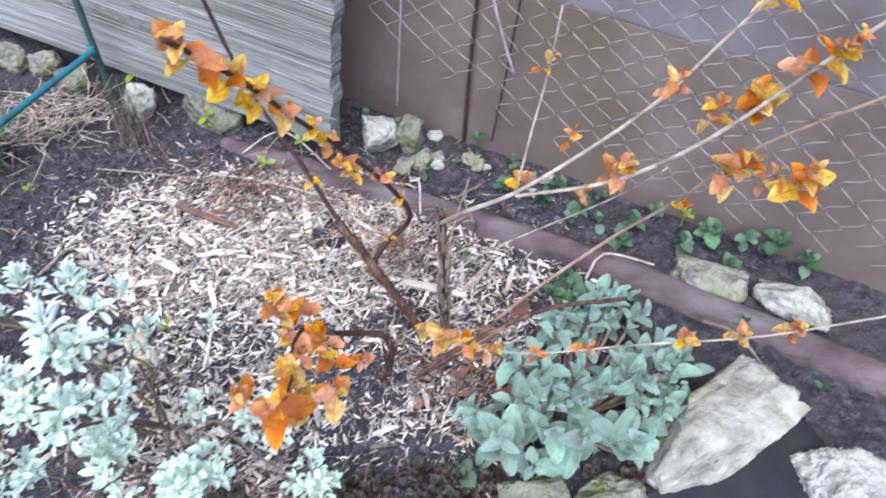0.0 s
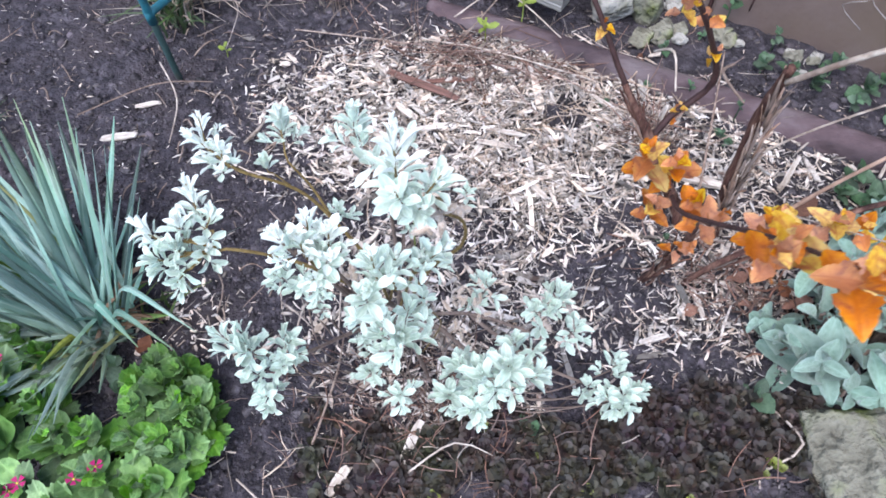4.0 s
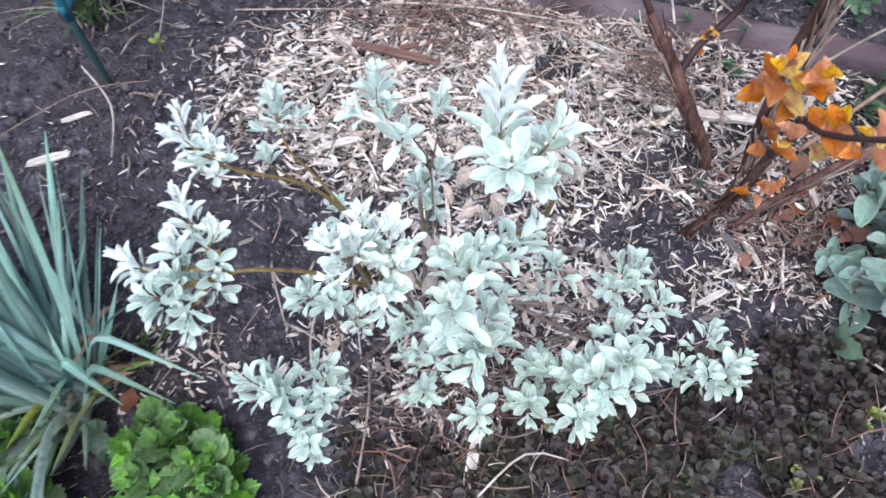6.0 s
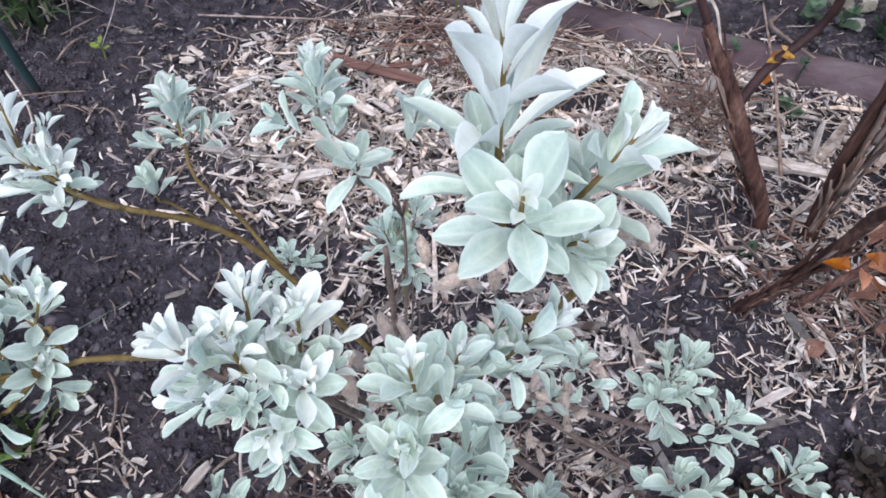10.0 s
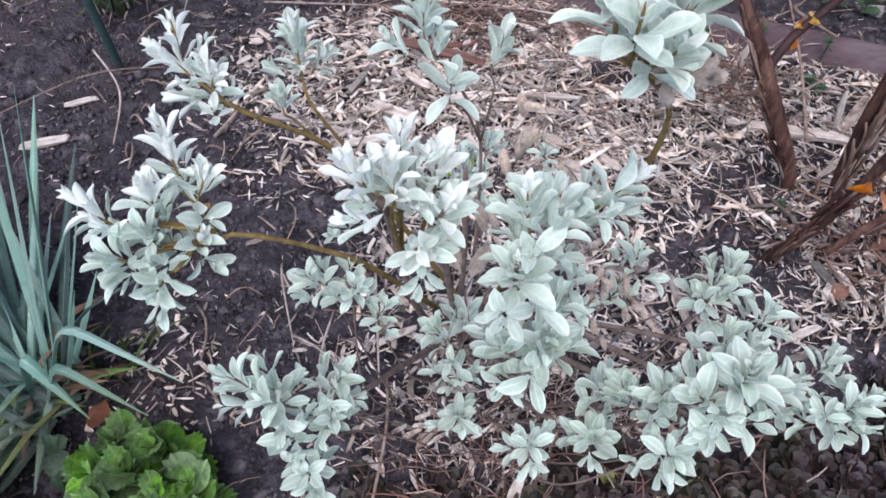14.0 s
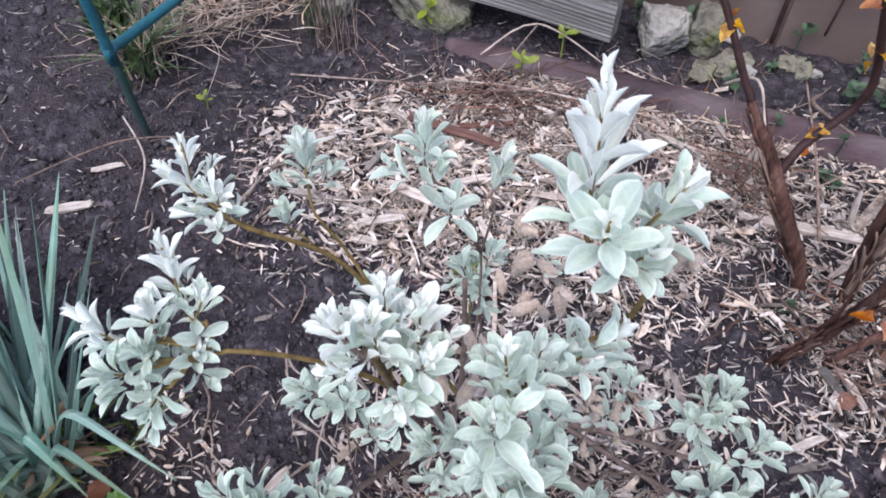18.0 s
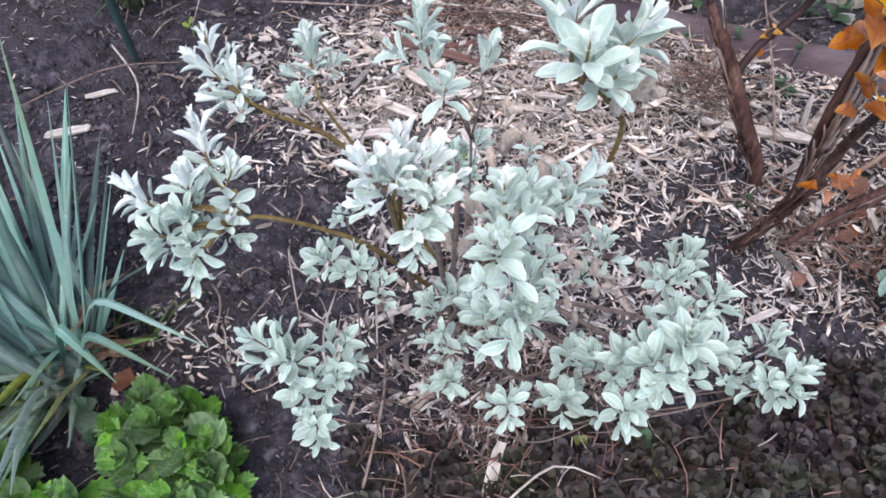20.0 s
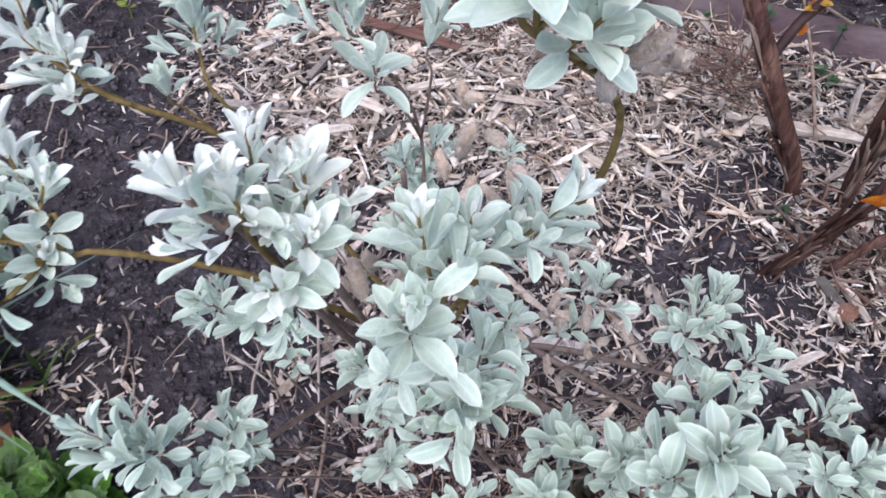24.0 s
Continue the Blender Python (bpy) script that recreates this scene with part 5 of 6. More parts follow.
def heap_share(x, y):
    """How thick the mulch lies at x, y, from 0 to 1."""
    d1 = ((x + 0.19) / 0.25) ** 2 + ((y - 0.655) / 0.145) ** 2
    d2 = ((x - 0.03) / 0.20) ** 2 + ((y - 0.58) / 0.15) ** 2
    d3 = ((x - 0.04) / 0.14) ** 2 + ((y - 0.455) / 0.12) ** 2
    d4 = ((x + 0.20) / 0.15) ** 2 + ((y - 0.42) / 0.15) ** 2
    s = max(1.25 * math.exp(-d1 ** 2), 0.52 * math.exp(-d2 ** 2), 0.44 * math.exp(-d3 ** 2), 0.62 * math.exp(-d4 ** 2))
    hole = 1.8 * math.exp(-(((x + 0.105) / 0.022) ** 2 + ((y - 0.69) / 0.032) ** 2)) + 0.33 * math.exp(-(((x + 0.055) / 0.06) ** 2 + ((y - 0.455) / 0.05) ** 2)) + 0.4 * math.exp(-(((x + 0.02) / 0.05) ** 2 + ((y - 0.55) / 0.025) ** 2))
    if x > -0.12:
        s *= min(1.0, max(0.0, (y - 0.345) / 0.06))
    return max(0.0, s - 1.3 * hole + 0.42 * noise.noise(Vector((x * 18, y * 18, 5))) * min(1.0, 3 * s + 0.02))


def chips(name, label, seed, count, size, share, material=CHIP, wide=(0.05, 0.07, 0.10, 0.13, 0.20)):
    rnd = random.Random(seed)
    verts, faces = [], []
    made = 0
    while made < count:
        x, y = rnd.uniform(-0.95, 0.30), rnd.uniform(0.16, 0.96)
        h = share(x, y)
        if rnd.random() > h:
            continue
        made += 1
        ln = rnd.uniform(*size) * rnd.choice((0.6, 0.8, 1, 1, 1.3))
        w = ln * rnd.choice(wide)
        th = min(0.0022, w * rnd.uniform(0.25, 0.5))
        z = soil_z(x, y) + 0.003 + rnd.random() ** 1.5 * 0.013 * min(1, h)
        m = Matrix.Translation((x, y, z)) @ Euler((rnd.uniform(-.45, .45), rnd.gauss(0, 0.22), rnd.uniform(0, 6.28))).to_matrix().to_4x4()
        b = len(verts)
        k0, k1 = rnd.uniform(0.3, 1), rnd.uniform(0.2, 0.9)
        s = rnd.uniform(-0.25, 0.25) * ln
        for px, k in ((-0.5, k0), (0.05, 1.0), (0.5, k1)):
            yo = s * (px * px) + rnd.uniform(-0.1, 0.1) * w
            for py, pz in ((-0.5, -0.5), (0.5, -0.5), (0.5, 0.5), (-0.5, 0.5)):
                verts.append(m @ Vector((px * ln + py * w * 0.3, yo + py * w * k, pz * th)))
        for r in (0, 4):
            for q in range(4):
                p2 = (q + 1) % 4
                faces.append((b + r + q, b + r + p2, b + r + 4 + p2, b + r + 4 + q))
        faces += [(b + 3, b + 2, b + 1, b), (b + 8, b + 9, b + 10, b + 11)]
    return tagged(new(name, mesh_from(name, verts, faces, material, False)), label, "mulch", kind="stuff")


chips("wood_chip_mulch", "pale shredded wood-chip mulch heaped on the soil", 1, 9500, (0.004, 0.016), heap_share, CHIP, (0.08, 0.11, 0.15, 0.22, 0.30))
chips("scattered_wood_chips", "sparse pale wood chips strewn over dark soil", 2, 2600, (0.002, 0.009), lambda x, y: 0.2 + 0.25 * noise.noise(Vector((x * 7, y * 7, 1))), DULLCHIP)
chips("white_wood_flecks", "small whitish wood flecks on the dark soil", 19, 1500, (0.002, 0.0080), lambda x, y: max(0.0, 0.3 + 0.6 * noise.noise(Vector((x * 9, y * 9, 7)))) * (1.0 if y > 0.33 and x < -0.3 else 0.35))
chips("wood_chip_patch", "pale wood bits strewn beside the strap leaves", 15, 170, (0.003, 0.010), lambda x, y: math.exp(-((x + 0.478) / 0.042) ** 2 - ((y - 0.365) / 0.045) ** 2), CHIP, (0.12, 0.2, 0.3, 0.4))
chips("long_wood_shreds", "long pale shreds of wood over the mulch", 14, 420, (0.020, 0.044), heap_share)
chips("wood_shreds", "fine pale wood shreds between the chips", 3, 9000, (0.003, 0.011), lambda x, y: min(1.0, heap_share(x, y) * 0.7 + 0.35 * math.exp(-((x + 0.02) / 0.20) ** 2 - ((y - 0.48) / 0.11) ** 2)))


def near(cx, cy, sx, sy):
    return lambda rnd: (rnd.gauss(cx, sx), rnd.gauss(cy, sy))


strands("dry_straw", "loose dry straw and stalks lying over the mulch", "straw", STRAW, 520, near(-0.13, 0.66, 0.13, 0.085), (0.012, 0.050), (0.0003, 0.0008), (0.006, 0.020), 4)
strands("reddish_dead_grass", "reddish-brown dead grass at the mulch's far edge", "straw", RUSTSTRAW, 170, near(-0.22, 0.765, 0.075, 0.022), (0.03, 0.10), (0.0004, 0.0009), (0.006, 0.022), 5)
strands("dead_grass_tuft", "brown tangle of dead grass in the mulch", "straw", RUSTSTRAW, 110, near(-0.016, 0.652, 0.016, 0.018), (0.02, 0.05), (0.0004, 0.0008), (0.004, 0.03), 6, 0.6)
strands("brown_leaf_litter", "red-brown dead leaf stalks round the shrub's foot", "litter", RUSTSTRAW, 260, near(0.065, 0.475, 0.05, 0.04), (0.008, 0.030), (0.0004, 0.0014), (0.004, 0.016), 23, 0.2, 0.8)
strands("dead_twigs", "tangle of thin dead twigs below the willow", "twigs", STRAW, 130, near(-0.23, 0.33, 0.07, 0.05), (0.008, 0.028), (0.0003, 0.0006), (0.004, 0.022), 7, 0.3, 0.8)
strands("dead_stalks", "thin reddish dead stalks below the willow", "twigs", RUSTSTRAW, 330, near(-0.22, 0.30, 0.07, 0.04), (0.008, 0.034), (0.0003, 0.0006), (0.003, 0.02), 8, 0.3, 0.8)
strands("dry_grass_heap", "heap of dry bleached grass by the tube frame", "straw", STRAW, 230, near(-0.575, 0.895, 0.05, 0.028), (0.02, 0.07), (0.0004, 0.0009), (0.006, 0.04), 9, 0.5, 1.6)
strands("soil_litter", "small dry stalks scattered on the soil", "litter", DARKLITTER, 520, lambda r: (r.uniform(-0.95, 0.35), r.uniform(0.12, 0.95)), (0.004, 0.024), (0.0003, 0.0009), (0.003, 0.008), 10, 0.08, 0.7)
strands("iris_litter", "dry straw under the strap leaves", "litter", STRAW, 30, near(-0.49, 0.345, 0.035, 0.03), (0.008, 0.028), (0.0003, 0.0008), (0.003, 0.015), 11, 0.15)
strands("edge_litter", "dead stalks along the bed's front edge", "litter", STRAW, 70, near(-0.36, 0.17, 0.09, 0.04), (0.012, 0.04), (0.0004, 0.0008), (0.003, 0.010), 12, 0.1)

# crumbs of soil
rnd = random.Random(60)
cv, cf = [], []
octa = [(1, 0, 0), (0, 1, 0), (-1, 0, 0), (0, -1, 0), (0, 0, 1), (0, 0, -1)]
of = [(0, 1, 4), (1, 2, 4), (2, 3, 4), (3, 0, 4), (1, 0, 5), (2, 1, 5), (3, 2, 5), (0, 3, 5)]
for i in range(40000):
    x, y = (rnd.uniform(-1.0, 0.6), rnd.uniform(0.1, 1.0)) if i % 3 == 0 else (rnd.uniform(-0.65, 0.2), rnd.uniform(0.18, 0.8))
    s = rnd.choice((0.0007, 0.0009, 0.0012, 0.0017, 0.0026)) * rnd.uniform(0.7, 1.3)
    m = Matrix.Translation((x, y, soil_z(x, y) + s * 0.3)) @ Euler((rnd.uniform(0, 6), rnd.uniform(0, 6), rnd.uniform(0, 6))).to_matrix().to_4x4()
    b = len(cv)
    cv += [m @ (Vector(p) * s * rnd.uniform(0.7, 1.2)) for p in octa]
    cf += [tuple(b + i for i in q) for q in of]
tagged(new("soil_crumbs", mesh_from("soil_crumbs", cv, cf, CLOD)), "dark crumbs and clods of soil", "soil", kind="stuff")

# larger lumps of soil
rnd = random.Random(61)
lv, lf = [], []
for i in range(1500):
    x, y = rnd.uniform(-0.95, 0.30), rnd.uniform(0.15, 0.98)
    s = rnd.uniform(0.0025, 0.0075) * rnd.choice((0.6, 0.8, 1.0))
    m = Matrix.Translation((x, y, soil_z(x, y))) @ Euler((rnd.uniform(-.5, .5), rnd.uniform(-.5, .5), rnd.uniform(0, 6))).to_matrix().to_4x4()
    b, off = len(lv), Vector((rnd.uniform(0, 90), rnd.uniform(0, 90), 0))
    for j in range(5):
        for k in range(7):
            th, ph = math.pi * (j + 0.15) / 4.3, 2 * math.pi * k / 7
            d = Vector((math.sin(th) * math.cos(ph), math.sin(th) * math.sin(ph), math.cos(th)))
            q = d * s * (1 + 0.75 * noise.noise(d * 1.6 + off))
            lv.append(m @ Vector((q.x * 1.2, q.y, q.z * 0.6)))
    for j in range(4):
        for k in range(7):
            lf.append((b + j * 7 + k, b + (j + 1) * 7 + k, b + (j + 1) * 7 + (k + 1) % 7, b + j * 7 + (k + 1) % 7))
    lf.append(tuple(b + k for k in range(7)))
tagged(new("soil_lumps", mesh_from("soil_lumps", lv, lf, CLOD)), "rounded lumps of dark soil on the bed", "soil", kind="stuff")

# single chips, twigs and dead leaves that stand out
def splinter(name, label, at, size, turn, material=CHIPONE, seed=0):
    rr = random.Random(seed + int(at[0] * 1e4))
    bm = bmesh.new()
    bmesh.ops.create_cube(bm, size=1.0)
    bmesh.ops.subdivide_edges(bm, edges=[e for e in bm.edges if abs(e.verts[0].co.x - e.verts[1].co.x) > 0.5], cuts=4)
    for v in bm.verts:
        k = 1 - 0.45 * abs(v.co.x * 2) ** 2 * rr.uniform(0.5, 1.2)
        v.co = Vector((v.co.x * size[0] + (v.co.y * size[1] * rr.uniform(-0.6, 0.6) if abs(v.co.x) > 0.45 else 0), v.co.y * size[1] * k + 0.10 * size[1] * math.sin(v.co.x * 5), v.co.z * size[2] * k))
    me = bpy.data.meshes.new(name)
    bm.to_mesh(me)
    bm.free()
    me.materials.append(material)
    ob = new(name, me)
    ob.matrix_basis = pose(at[0], at[1], soil_z(at[0], at[1]) + at[2], *turn)
    return tagged(ob, label, "wood chip", "large wood chips")


for at, size, turn in (((-0.323, 0.619, 0.014), (0.052, 0.010, 0.003), (8, 0, -32)), ((-0.345, 0.585, 0.012), (0.040, 0.008, 0.003), (8, 0, 10)), ((-0.262, 0.640, 0.015), (0.046, 0.007, 0.003), (4, 4, 18)), ((-0.180, 0.640, 0.015), (0.05, 0.006, 0.003), (4, -4, -12)), ((-0.250, 0.570, 0.014), (0.042, 0.007, 0.003), (6, 0, -70)), ((-0.060, 0.700, 0.014), (0.05, 0.006, 0.003), (6, 0, -40)), ((-0.626, 0.655, 0.004), (0.030, 0.007, 0.002), (0, 0, 18)), ((-0.470, 0.738, 0.006), (0.013, 0.007, 0.003), (0, 10, 5)), ((-0.470, 0.695, 0.010), (0.016, 0.008, 0.003), (20, 40, 75)),
                       ((-0.001, 0.672, 0.022), (0.048, 0.008, 0.004), (0, -82, 20)), ((0.030, 0.600, 0.010), (0.105, 0.010, 0.006), (5, 0, -14)), ((-0.300, 0.660, 0.014), (0.034, 0.009, 0.003), (5, 5, -40)), ((-0.210, 0.610, 0.014), (0.030, 0.007, 0.003), (5, 5, 60)),
                       ((-0.140, 0.560, 0.012), (0.034, 0.007, 0.003), (0, 5, 130)), ((0.060, 0.560, 0.012), (0.045, 0.006, 0.003), (0, 0, 35)), ((0.110, 0.500, 0.010), (0.04, 0.006, 0.003), (0, 0, 80)), ((-0.640, 0.595, 0.005), (0.040, 0.010, 0.003), (4, 0, 12)),
                       ((-0.395, 0.350, 0.004), (0.022, 0.007, 0.003), (0, 0, 50)), ((-0.300, 0.225, 0.006), (0.030, 0.010, 0.004), (0, 0, 60)), ((-0.240, 0.262, 0.012), (0.050, 0.009, 0.004), (0, -10, 70)), ((-0.015, 0.395, 0.008), (0.03, 0.006, 0.003), (0, 0, 20)),
                       ((0.140, 0.610, 0.020), (0.05, 0.006, 0.003), (0, -70, 60)), ((0.075, 0.610, 0.020), (0.045, 0.005, 0.003), (0, -75, 100)), ((0.03, 0.44, 0.010), (0.035, 0.006, 0.003), (0, 5, 100)), ((-0.36, 0.565, 0.008), (0.03, 0.008, 0.003), (0, 5, 160))):
    splinter("wood_chip", "pale split wood chip lying on the mulch", at, size, turn)

for i, (pts, r) in enumerate((
        ([(0.105, 0.800, 0.01), (0.080, 0.760, 0.03), (0.090, 0.690, 0.05)], 0.0022), ([(-0.262, 0.845, 0.012), (-0.20, 0.868, 0.04), (-0.12, 0.80, 0.03)], 0.0013), ([(-0.25, 0.80, 0.01), (-0.20, 0.86, 0.045)], 0.0012),
        ([(-0.30, 0.795, 0.014), (-0.20, 0.775, 0.02), (-0.06, 0.735, 0.018)], 0.0012), ([(-0.47, 0.800, 0.008), (-0.36, 0.790, 0.012), (-0.26, 0.775, 0.018)], 0.0012), ([(0.25, 0.63, 0.01), (0.275, 0.66, 0.03), (0.33, 0.62, 0.06)], 0.0022),
        ([(0.395, 0.560, 0.02), (0.43, 0.53, 0.035), (0.47, 0.48, 0.012)], 0.0030), ([(-0.362, 0.330, 0.004), (-0.368, 0.37, 0.012), (-0.362, 0.415, 0.008)], 0.0011), ([(-0.33, 0.25, 0.006), (-0.318, 0.315, 0.02), (-0.32, 0.36, 0.012)], 0.0012),
        ([(-0.39, 0.215, 0.005), (-0.34, 0.190, 0.010), (-0.29, 0.215, 0.006)], 0.0010), ([(-0.70, 0.62, 0.005), (-0.62, 0.675, 0.012), (-0.55, 0.69, 0.010)], 0.0010), ([(-0.63, 0.72, 0.006), (-0.585, 0.655, 0.010), (-0.575, 0.59, 0.005)], 0.0011),
        ([(0.04, 0.58, 0.02), (0.06, 0.68, 0.03), (0.09, 0.81, 0.02)], 0.0016), ([(0.075, 0.275, 0.006), (0.11, 0.30, 0.02), (0.085, 0.34, 0.01)], 0.0014), ([(-0.72, 0.985, 0.09), (-0.62, 0.95, 0.11), (-0.50, 0.90, 0.06)], 0.0014),
        ([(0.0, 0.80, 0.02), (0.012, 0.755, 0.06), (0.016, 0.71, 0.04)], 0.0018), ([(0.05, 0.64, 0.028), (0.10, 0.65, 0.045), (0.125, 0.615, 0.01)], 0.0011), ([(-0.05, 0.16, 0.01), (0.0, 0.20, 0.02), (0.06, 0.24, 0.012)], 0.0010))):
    tw = new("dry_stalk" if i % 2 else "thin_twig", tube_mesh("twig", pts, [r, r * 0.9, r * 0.6][:len(pts)], STRAW if i % 2 else TWIG, 6, i, 0.1))
    tagged(tw, "bleached dry stalk lying loose" if i % 2 else "thin grey-brown twig lying loose", "twig")

trn = random.Random(77)
for i in range(120):
    x, y, a, ln = trn.uniform(-0.92, -0.34), trn.uniform(0.40, 0.97), trn.uniform(0, 6.28), trn.uniform(0.012, 0.055)
    d, bow = Vector((math.cos(a), math.sin(a), 0)), trn.uniform(-0.25, 0.25)
    pts = [Vector((x, y, 0)) + d * ln * t + Vector((-d.y, d.x, 0)) * bow * ln * 4 * t * (1 - t) for t in (0, 0.35, 0.7, 1)]
    pts = [Vector((p.x, p.y, soil_z(p.x, p.y) + 0.004 + (0.006 if 0 < k < 3 else 0))) for k, p in enumerate(pts)]
    r = trn.uniform(0.0005, 0.0012)
    tw = new("thin_twig", tube_mesh("twig", pts, (r, r, r * 0.8, r * 0.5), TWIG, 6, i, 0.12))
    tagged(tw, "thin grey-brown twig lying loose on the soil", "twig", "loose twigs")

splinter("bark_strip", "long reddish-brown strip of bark on the mulch", (-0.285, 0.705, 0.016), (0.098, 0.011, 0.002), (6, 2, -21), REDBARK, 3)["category"] = "bark"
splinter("bark_strip", "short reddish-brown strip of bark on the mulch", (-0.255, 0.722, 0.014), (0.060, 0.008, 0.002), (-4, 3, 12), REDBARK, 5)["category"] = "bark"
tagged(rock("soil_clod", "dark damp clod of soil in the mulch", 88, (-0.122, 0.682, 0.010), (0.013, 0.020, 0.010), (0, 0, 20), SOIL, 0.14), category="soil")
for i, pts in enumerate(([(-0.406, 0.457, 0.008), (-0.402, 0.436, 0.020), (-0.389, 0.386, 0.008)], [(-0.402, 0.440, 0.018), (-0.396, 0.430, 0.016), (-0.385, 0.425, 0.010)], [(-0.328, 0.420, 0.060), (-0.327, 0.390, 0.030), (-0.325, 0.350, 0.008)], [(-0.390, 0.392, 0.010), (-0.372, 0.380, 0.016), (-0.350, 0.365, 0.010)], [(-0.24, 0.235, 0.012), (-0.20, 0.262, 0.030), (-0.16, 0.258, 0.012)])):
    tagged(new("dry_stalk", tube_mesh("dry_stalk", pts, (0.0011, 0.0009, 0.0005), STRAW, 6, 40 + i, 0.12)), "pale forked dry stalk below the willow", "twig")

DEAD = LeafKit("dead_leaf", DEADLEAF, [leaf_arrays(0.34, ell, 0.5, c, 7, 0.06, 0.08, i, -0.4) for i, c in enumerate((0.8, 1.2, -0.6))])
drn = random.Random(90)
for x, y, s in ((0.03, 0.435, 0.020), (0.105, 0.50, 0.022), (0.07, 0.44, 0.018), (0.13, 0.48, 0.024), (0.085, 0.475, 0.030), (0.115, 0.445, 0.028), (0.095, 0.520, 0.026), (0.14, 0.56, 0.03), (0.06, 0.47, 0.022), (-0.515, 0.345, 0.022), (-0.508, 0.36, 0.018), (0.12, 0.40, 0.022), (-0.20, 0.70, 0.024), (-0.02, 0.80, 0.018)):
    ob = new("dead_leaf", drn.choice(DEAD.meshes))
    ob.matrix_basis = Matrix.Translation((x, y, soil_z(x, y) + 0.012)) @ Euler((drn.uniform(-.5, .5), drn.uniform(-.4, .2), drn.uniform(0, 6.28))).to_matrix().to_4x4() @ Matrix.Scale(s, 4)
    tagged(ob, "curled brown dead leaf on the mulch", "dead leaf", "dead leaves")

# ---- stonecrop carpet ----
rnd = random.Random(31)
sv, sf = [], []
disc = [(0.05, 0, 0)] + [(0.54 + 0.46 * math.cos(a * math.pi), 0.43 * math.sin(a * math.pi), 0.10 - 0.05 * abs(a)) for a in (0.78, 0.56, 0.34, 0.12, -0.12, -0.34, -0.56, -0.78)] + [(0.56, 0, 0.02)]
dfc = [(9, 0, 8)] + [(9, k + 1, k) for k in range(7, 0, -1)] + [(9, 1, 0)]
made = 0
while made < 2900:
    x, y = rnd.uniform(-0.34, 0.30), rnd.uniform(0.06, 0.37)
    edge = 0.308 + 0.015 * math.sin(x * 30) + 0.03 * x + 0.035 * max(0.0, min(1.0, (x + 0.15) / 0.10))
    if y > edge + 0.03 * noise.noise(Vector((x * 20, y * 20, 2))) or (x < -0.28 and rnd.random() < 0.7) or noise.noise(Vector((x * 14, y * 14, 9))) < -0.20 - (0.10 if x < 0 else -0.08):
        continue
    made += 1
    h = rnd.uniform(0.002, 0.014)
    base = Vector((x, y, soil_z(x, y) + h))
    s = rnd.uniform(0.0055, 0.0118)
    lean = Euler((rnd.uniform(-.4, .4), rnd.uniform(-.4, .4), rnd.uniform(0, 6))).to_matrix().to_4x4()
    for k in range(9):
        tilt = 0.15 + 0.9 * (k / 9)
        m = Matrix.Translation(base) @ lean @ Matrix.Rotation(k * 2.4, 4, "Z") @ Matrix.Rotation(-tilt, 4, "Y") @ Matrix.Scale(s * (1.1 - 0.5 * k / 9), 4)
        b = len(sv)
        sv += [m @ Vector(p) for p in disc]
        sf += [tuple(b + i for i in q) for q in dfc]
tagged(new("stonecrop_carpet", mesh_from("stonecrop_carpet", sv, sf, SEDUM)), "low bronze-green stonecrop carpet at the bed's edge", "ground cover", kind="stuff")

# fresh green hearts of some stonecrop rosettes
HEART = surface("stonecrop_heart", [(0.10, 0.12, 0.03), (0.20, 0.22, 0.06)], 200, 0.5, 0, 200, vary=0.3, per="object")
petal_me = mesh_from("rosette_leaf", disc, dfc, HEART)
for k in range(30):
    x, y = rnd.uniform(-0.30, 0.12), rnd.uniform(0.14, 0.285)
    rosette = thing("stonecrop_rosette", "olive-green stonecrop rosette in the dark carpet", "succulent", "stonecrop rosettes", at=(x, y, soil_z(x, y) + 0.012))
    tilt, s = Euler((rnd.uniform(-.3, .3), rnd.uniform(-.3, .3), rnd.uniform(0, 6))).to_matrix().to_4x4(), rnd.uniform(0.005, 0.0085)
    for q in range(11):
        child("leaf", petal_me, rosette, "", tilt @ Matrix.Rotation(q * 2.4, 4, "Z") @ Matrix.Rotation(-(0.25 + 1.0 * q / 11), 4, "Y") @ Matrix.Scale(s * (1.0 - 0.55 * q / 11), 4))
strands("stonecrop_stems", "thin reddish bare stems in the stonecrop", "stems", RUSTSTRAW, 170, lambda r: (r.uniform(-0.32, 0.14), r.uniform(0.12, 0.30)), (0.012, 0.04), (0.0004, 0.0008), (0.008, 0.02), 21, 0.2, 0.7)

# ---- weeds and sprouts ----
roundp = lambda t: math.sin(math.pi * min(1, t * 0.96 + 0.02)) ** 0.6 if t < 0.98 else 0.12
WEEDKIT = LeafKit("weed_leaf", WEED, [leaf_arrays(0.38, roundp, 0.15, c, 7, 0.07, 0.03, i, 0.2) for i, c in enumerate((0.3, 0.6, 0.1))])
SPROUTKIT = LeafKit("sprout_leaf", YELLOWGREEN, [leaf_arrays(0.22, ell, 0.25, c, 7, 0.08, 0.02, i, 0.1) for i, c in enumerate((0.3, 0.6, 0.1))])
wr = random.Random(55)


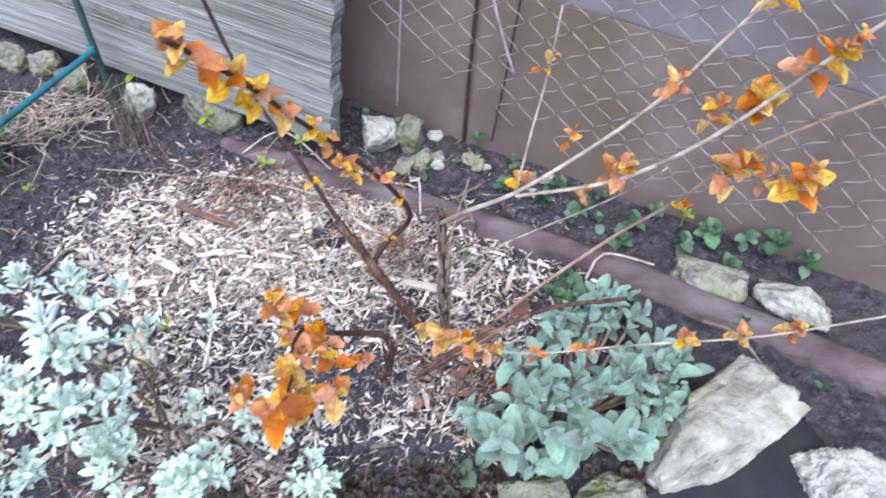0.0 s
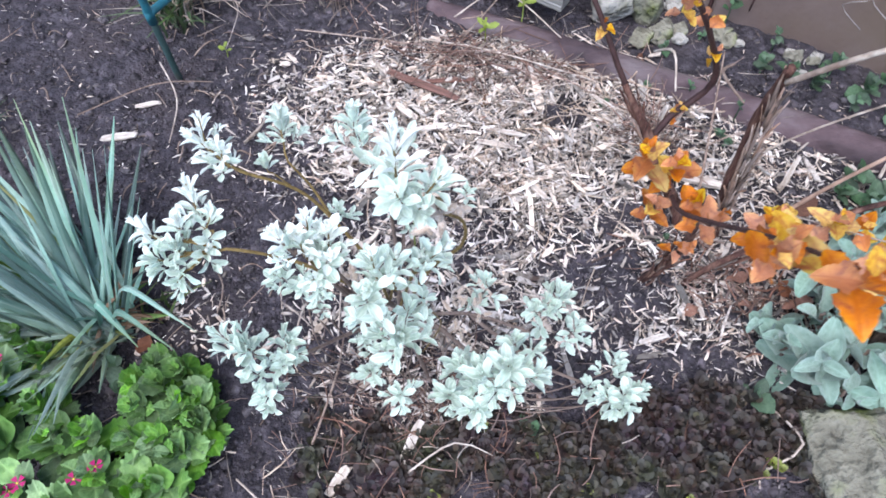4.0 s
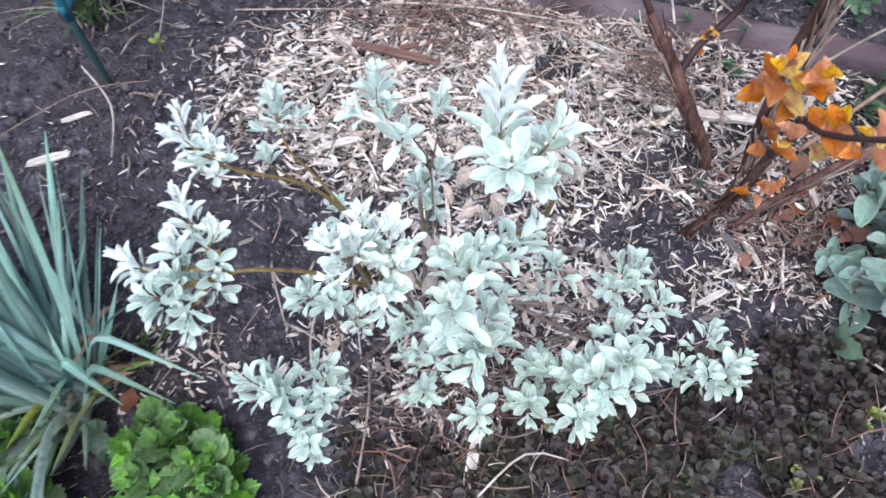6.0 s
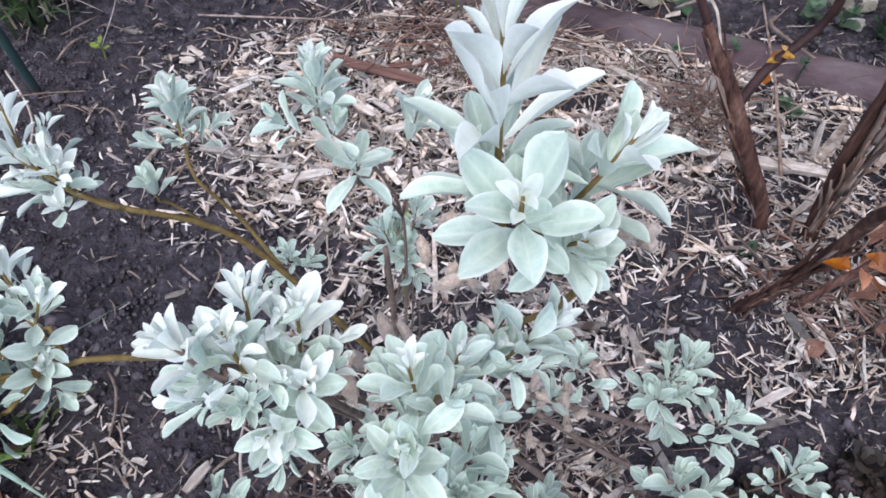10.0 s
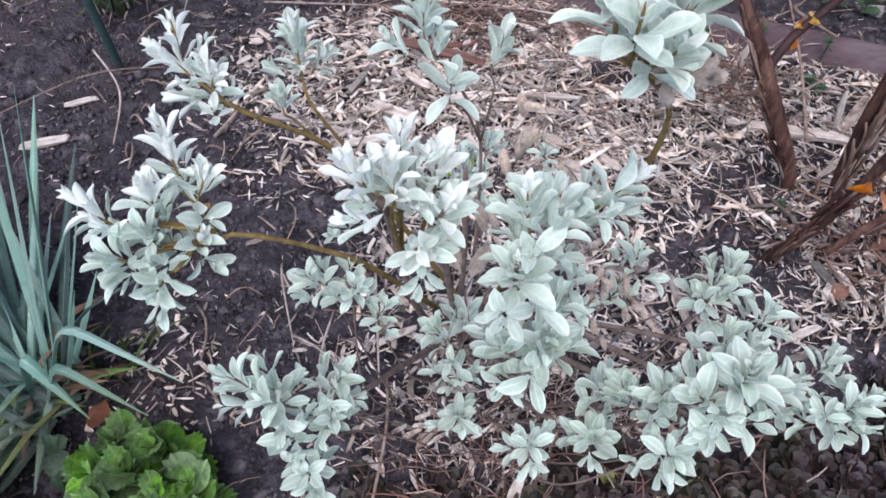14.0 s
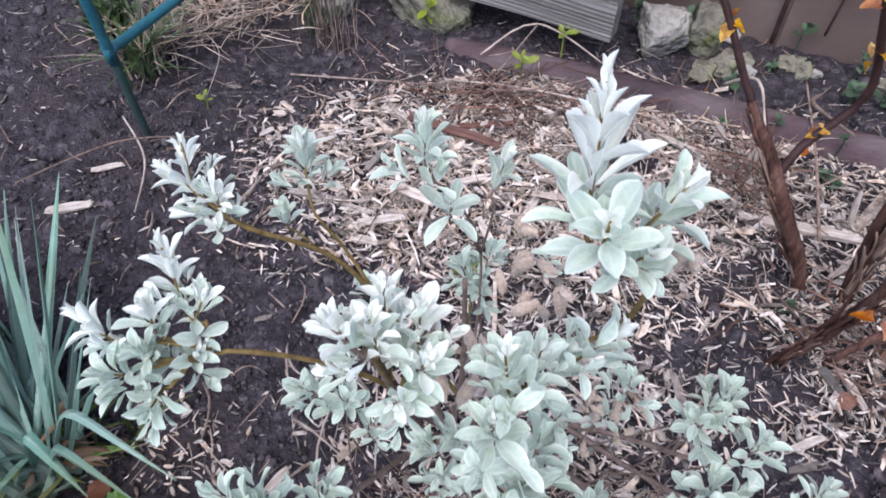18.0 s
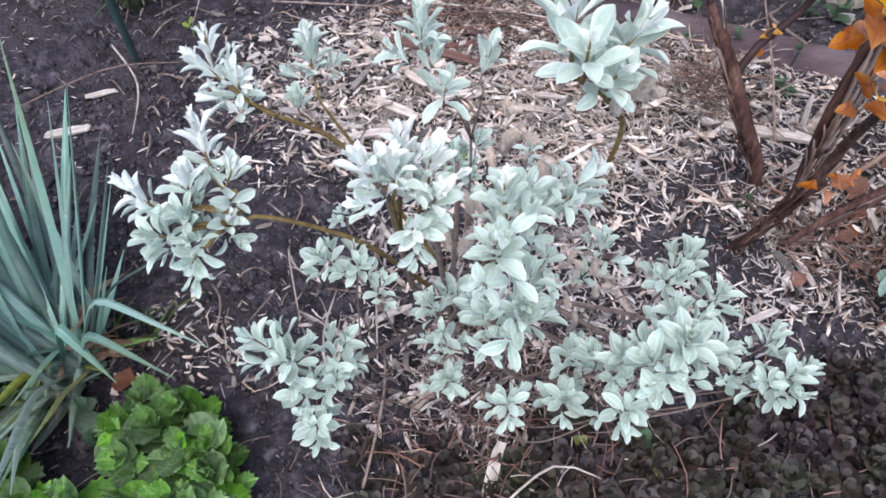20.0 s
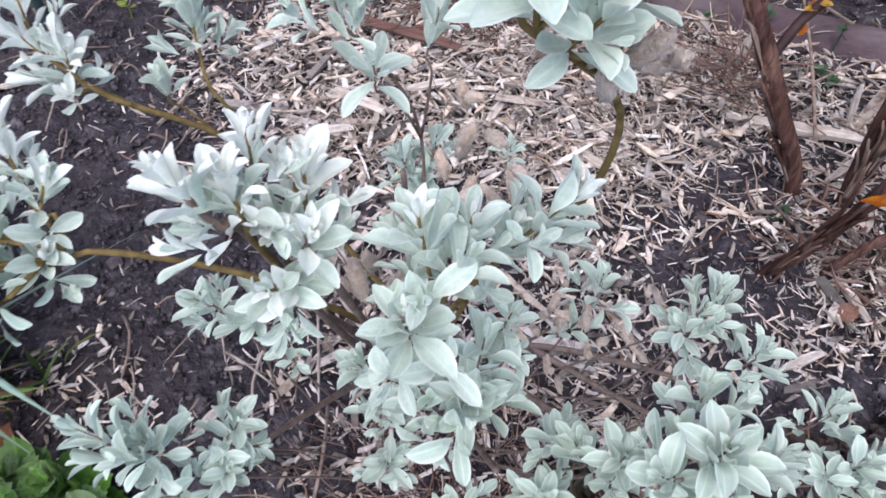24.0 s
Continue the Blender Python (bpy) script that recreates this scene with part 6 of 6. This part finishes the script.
def weed(x, y, z, size, count, kit=WEEDKIT, name="weed", label="small green weed seedling by the pipe", spread=80, stem_mat=WEED):
    t = thing(name, label, "weed", at=(x, y, soil_z(x, y)))
    child("stalk", tube_mesh("stalk", [(0, 0, -0.006), (0.001, 0.002, z * 0.5), (0, 0, z)], (0.0011, 0.0009, 0.0007), stem_mat, 5), t)
    for m in spiral((0, 0, z), (wr.uniform(-.3, .3), wr.uniform(-.4, .1), 1), size, count, wr, spread, 30, 0.9, 0.3, 34):
        kit.one(t, m, wr)


for x, y, z, s, k in ((0.075, 0.672, 0.014, 0.015, 4), (0.082, 0.664, 0.010, 0.010, 3), (0.104, 0.890, 0.04, 0.018, 3), (0.160, 0.845, 0.03, 0.018, 3), (-0.065, 0.707, 0.010, 0.013, 4), (-0.070, 0.665, 0.008, 0.011, 4), (0.0, 0.515, 0.008, 0.012, 4), (-0.01, 0.745, 0.012, 0.012, 4), (0.04, 0.735, 0.030, 0.010, 4), (0.095, 0.705, 0.036, 0.010, 4),
                      (0.17, 0.79, 0.02, 0.022, 6), (0.20, 0.775, 0.02, 0.020, 6), (0.225, 0.80, 0.03, 0.020, 6), (0.26, 0.765, 0.02, 0.022, 7), (0.29, 0.79, 0.02, 0.018, 6), (0.335, 0.735, 0.03, 0.020, 6), (0.37, 0.755, 0.03, 0.022, 7), (0.31, 0.70, 0.02, 0.022, 6),
                      (0.44, 0.715, 0.04, 0.022, 7), (0.49, 0.70, 0.04, 0.024, 7), (0.53, 0.69, 0.05, 0.026, 7), (0.57, 0.665, 0.04, 0.024, 6), (0.46, 0.66, 0.02, 0.020, 6), (0.235, 0.59, 0.02, 0.022, 7), (0.30, 0.585, 0.02, 0.022, 6), (0.40, 0.47, 0.02, 0.014, 5), (0.53, 0.47, 0.02, 0.014, 4), (0.45, 0.56, 0.03, 0.016, 5),
                      (0.22, 0.625, 0.02, 0.022, 5), (0.255, 0.60, 0.025, 0.024, 6), (0.20, 0.60, 0.02, 0.018, 5), (0.14, 0.80, 0.02, 0.02, 5), (0.24, 0.74, 0.02, 0.02, 5), (0.28, 0.735, 0.02, 0.016, 4), (0.40, 0.70, 0.02, 0.02, 5), (-0.13, 0.287, 0.012, 0.012, 3), (-0.14, 0.292, 0.010, 0.010, 3), (0.075, 0.345, 0.014, 0.020, 3), (0.165, 0.31, 0.02, 0.02, 4), (-0.52, 0.285, 0.020, 0.014, 3), (-0.025, 0.905, 0.05, 0.015, 5), (-0.075, 0.925, 0.04, 0.02, 6), (0.02, 0.83, 0.01, 0.012, 4), (0.07, 0.86, 0.01, 0.012, 4)):
    weed(x, y, z * 0.8, s * wr.uniform(0.75, 1.2), max(3, k + wr.randint(0, 5)))
for x, y, z, s, k in ((-0.218, 0.800, 0.038, 0.017, 7), (-0.172, 0.848, 0.045, 0.016, 6), (-0.552, 0.750, 0.016, 0.012, 6), (-0.325, 0.905, 0.03, 0.016, 8), (-0.265, 0.47, 0.10, 0.016, 4), (0.41, 0.745, 0.03, 0.016, 6), (-0.30, 0.93, 0.035, 0.014, 7), (-0.46, 0.99, 0.05, 0.025, 6)):
    weed(x, y, z, s, k, SPROUTKIT, "sprout", "yellow-green sprout with narrow young leaves", 75, YELLOWGREEN)

weed(-0.532, 0.306, 0.020, 0.019, 4, label="round-leaved green seedling beside the primroses")

def grass_tuft(name, label, x, y, count, length, seed, spread=0.5, material=GRASS, w=0.0018):
    rr = random.Random(seed)
    verts, faces = [], []
    for _ in range(count):
        a, ln = rr.uniform(0, 6.28), rr.uniform(0.6, 1.0) * length
        out = rr.uniform(0.1, 1) * spread
        r0 = Vector((x + rr.gauss(0, 0.012), y + rr.gauss(0, 0.012), soil_z(x, y)))
        d = Vector((math.cos(a), math.sin(a), 0))
        side = Vector((-d.y, d.x, 0))
        b = len(verts)
        for i in range(6):
            t = i / 5
            p = r0 + d * out * ln * t * t + Vector((0, 0, ln * (t - 0.45 * out * t * t)))
            ww = w * (1 - t * t * 0.9)
            verts += [p - side * ww, p + Vector((0, 0, -ww * 0.4)), p + side * ww]
        for i in range(5):
            for k in range(2):
                faces.append((b + i * 3 + k, b + (i + 1) * 3 + k, b + (i + 1) * 3 + k + 1, b + i * 3 + k + 1))
    return tagged(new(name, mesh_from(name, verts, faces, material)), label, "grass")


grass_tuft("grass_tuft", "green grass tuft by the tube frame", -0.635, 0.815, 46, 0.10, 1, 1.15, GRASS, 0.0030)
grass_tuft("dry_grass_tuft", "bleached dry grass among the green tuft", -0.640, 0.820, 40, 0.09, 11, 1.2, STRAW, 0.0014)
grass_tuft("grass_tuft", "green grass tuft by the tube frame", -0.690, 0.87, 50, 0.10, 2, 0.9, GRASS, 0.0028)
grass_tuft("grass_tuft", "thin yellowing grass under the strap leaves", -0.515, 0.375, 14, 0.05, 3, 0.8, STRAPGREEN)
grass_tuft("grass_tuft", "thin green grass beside the strap leaves", -0.62, 0.42, 40, 0.07, 4, 0.8)
grass_tuft("dry_herb_tuft", "grey-brown upright dry herb stalks", -0.430, 0.860, 60, 0.12, 5, 0.45, DARKLITTER, 0.0006)
grass_tuft("dry_herb_tuft", "grey-brown upright dry herb stalks", -0.455, 0.895, 60, 0.12, 6, 0.45, GRASS, 0.0007)
grass_tuft("grass_tuft", "straggling green grass by the far kerb", -0.80, 0.56, 50, 0.09, 7, 0.8)
grass_tuft("grass_tuft", "straggling grass below the board", -0.76, 0.98, 50, 0.08, 8, 0.9)
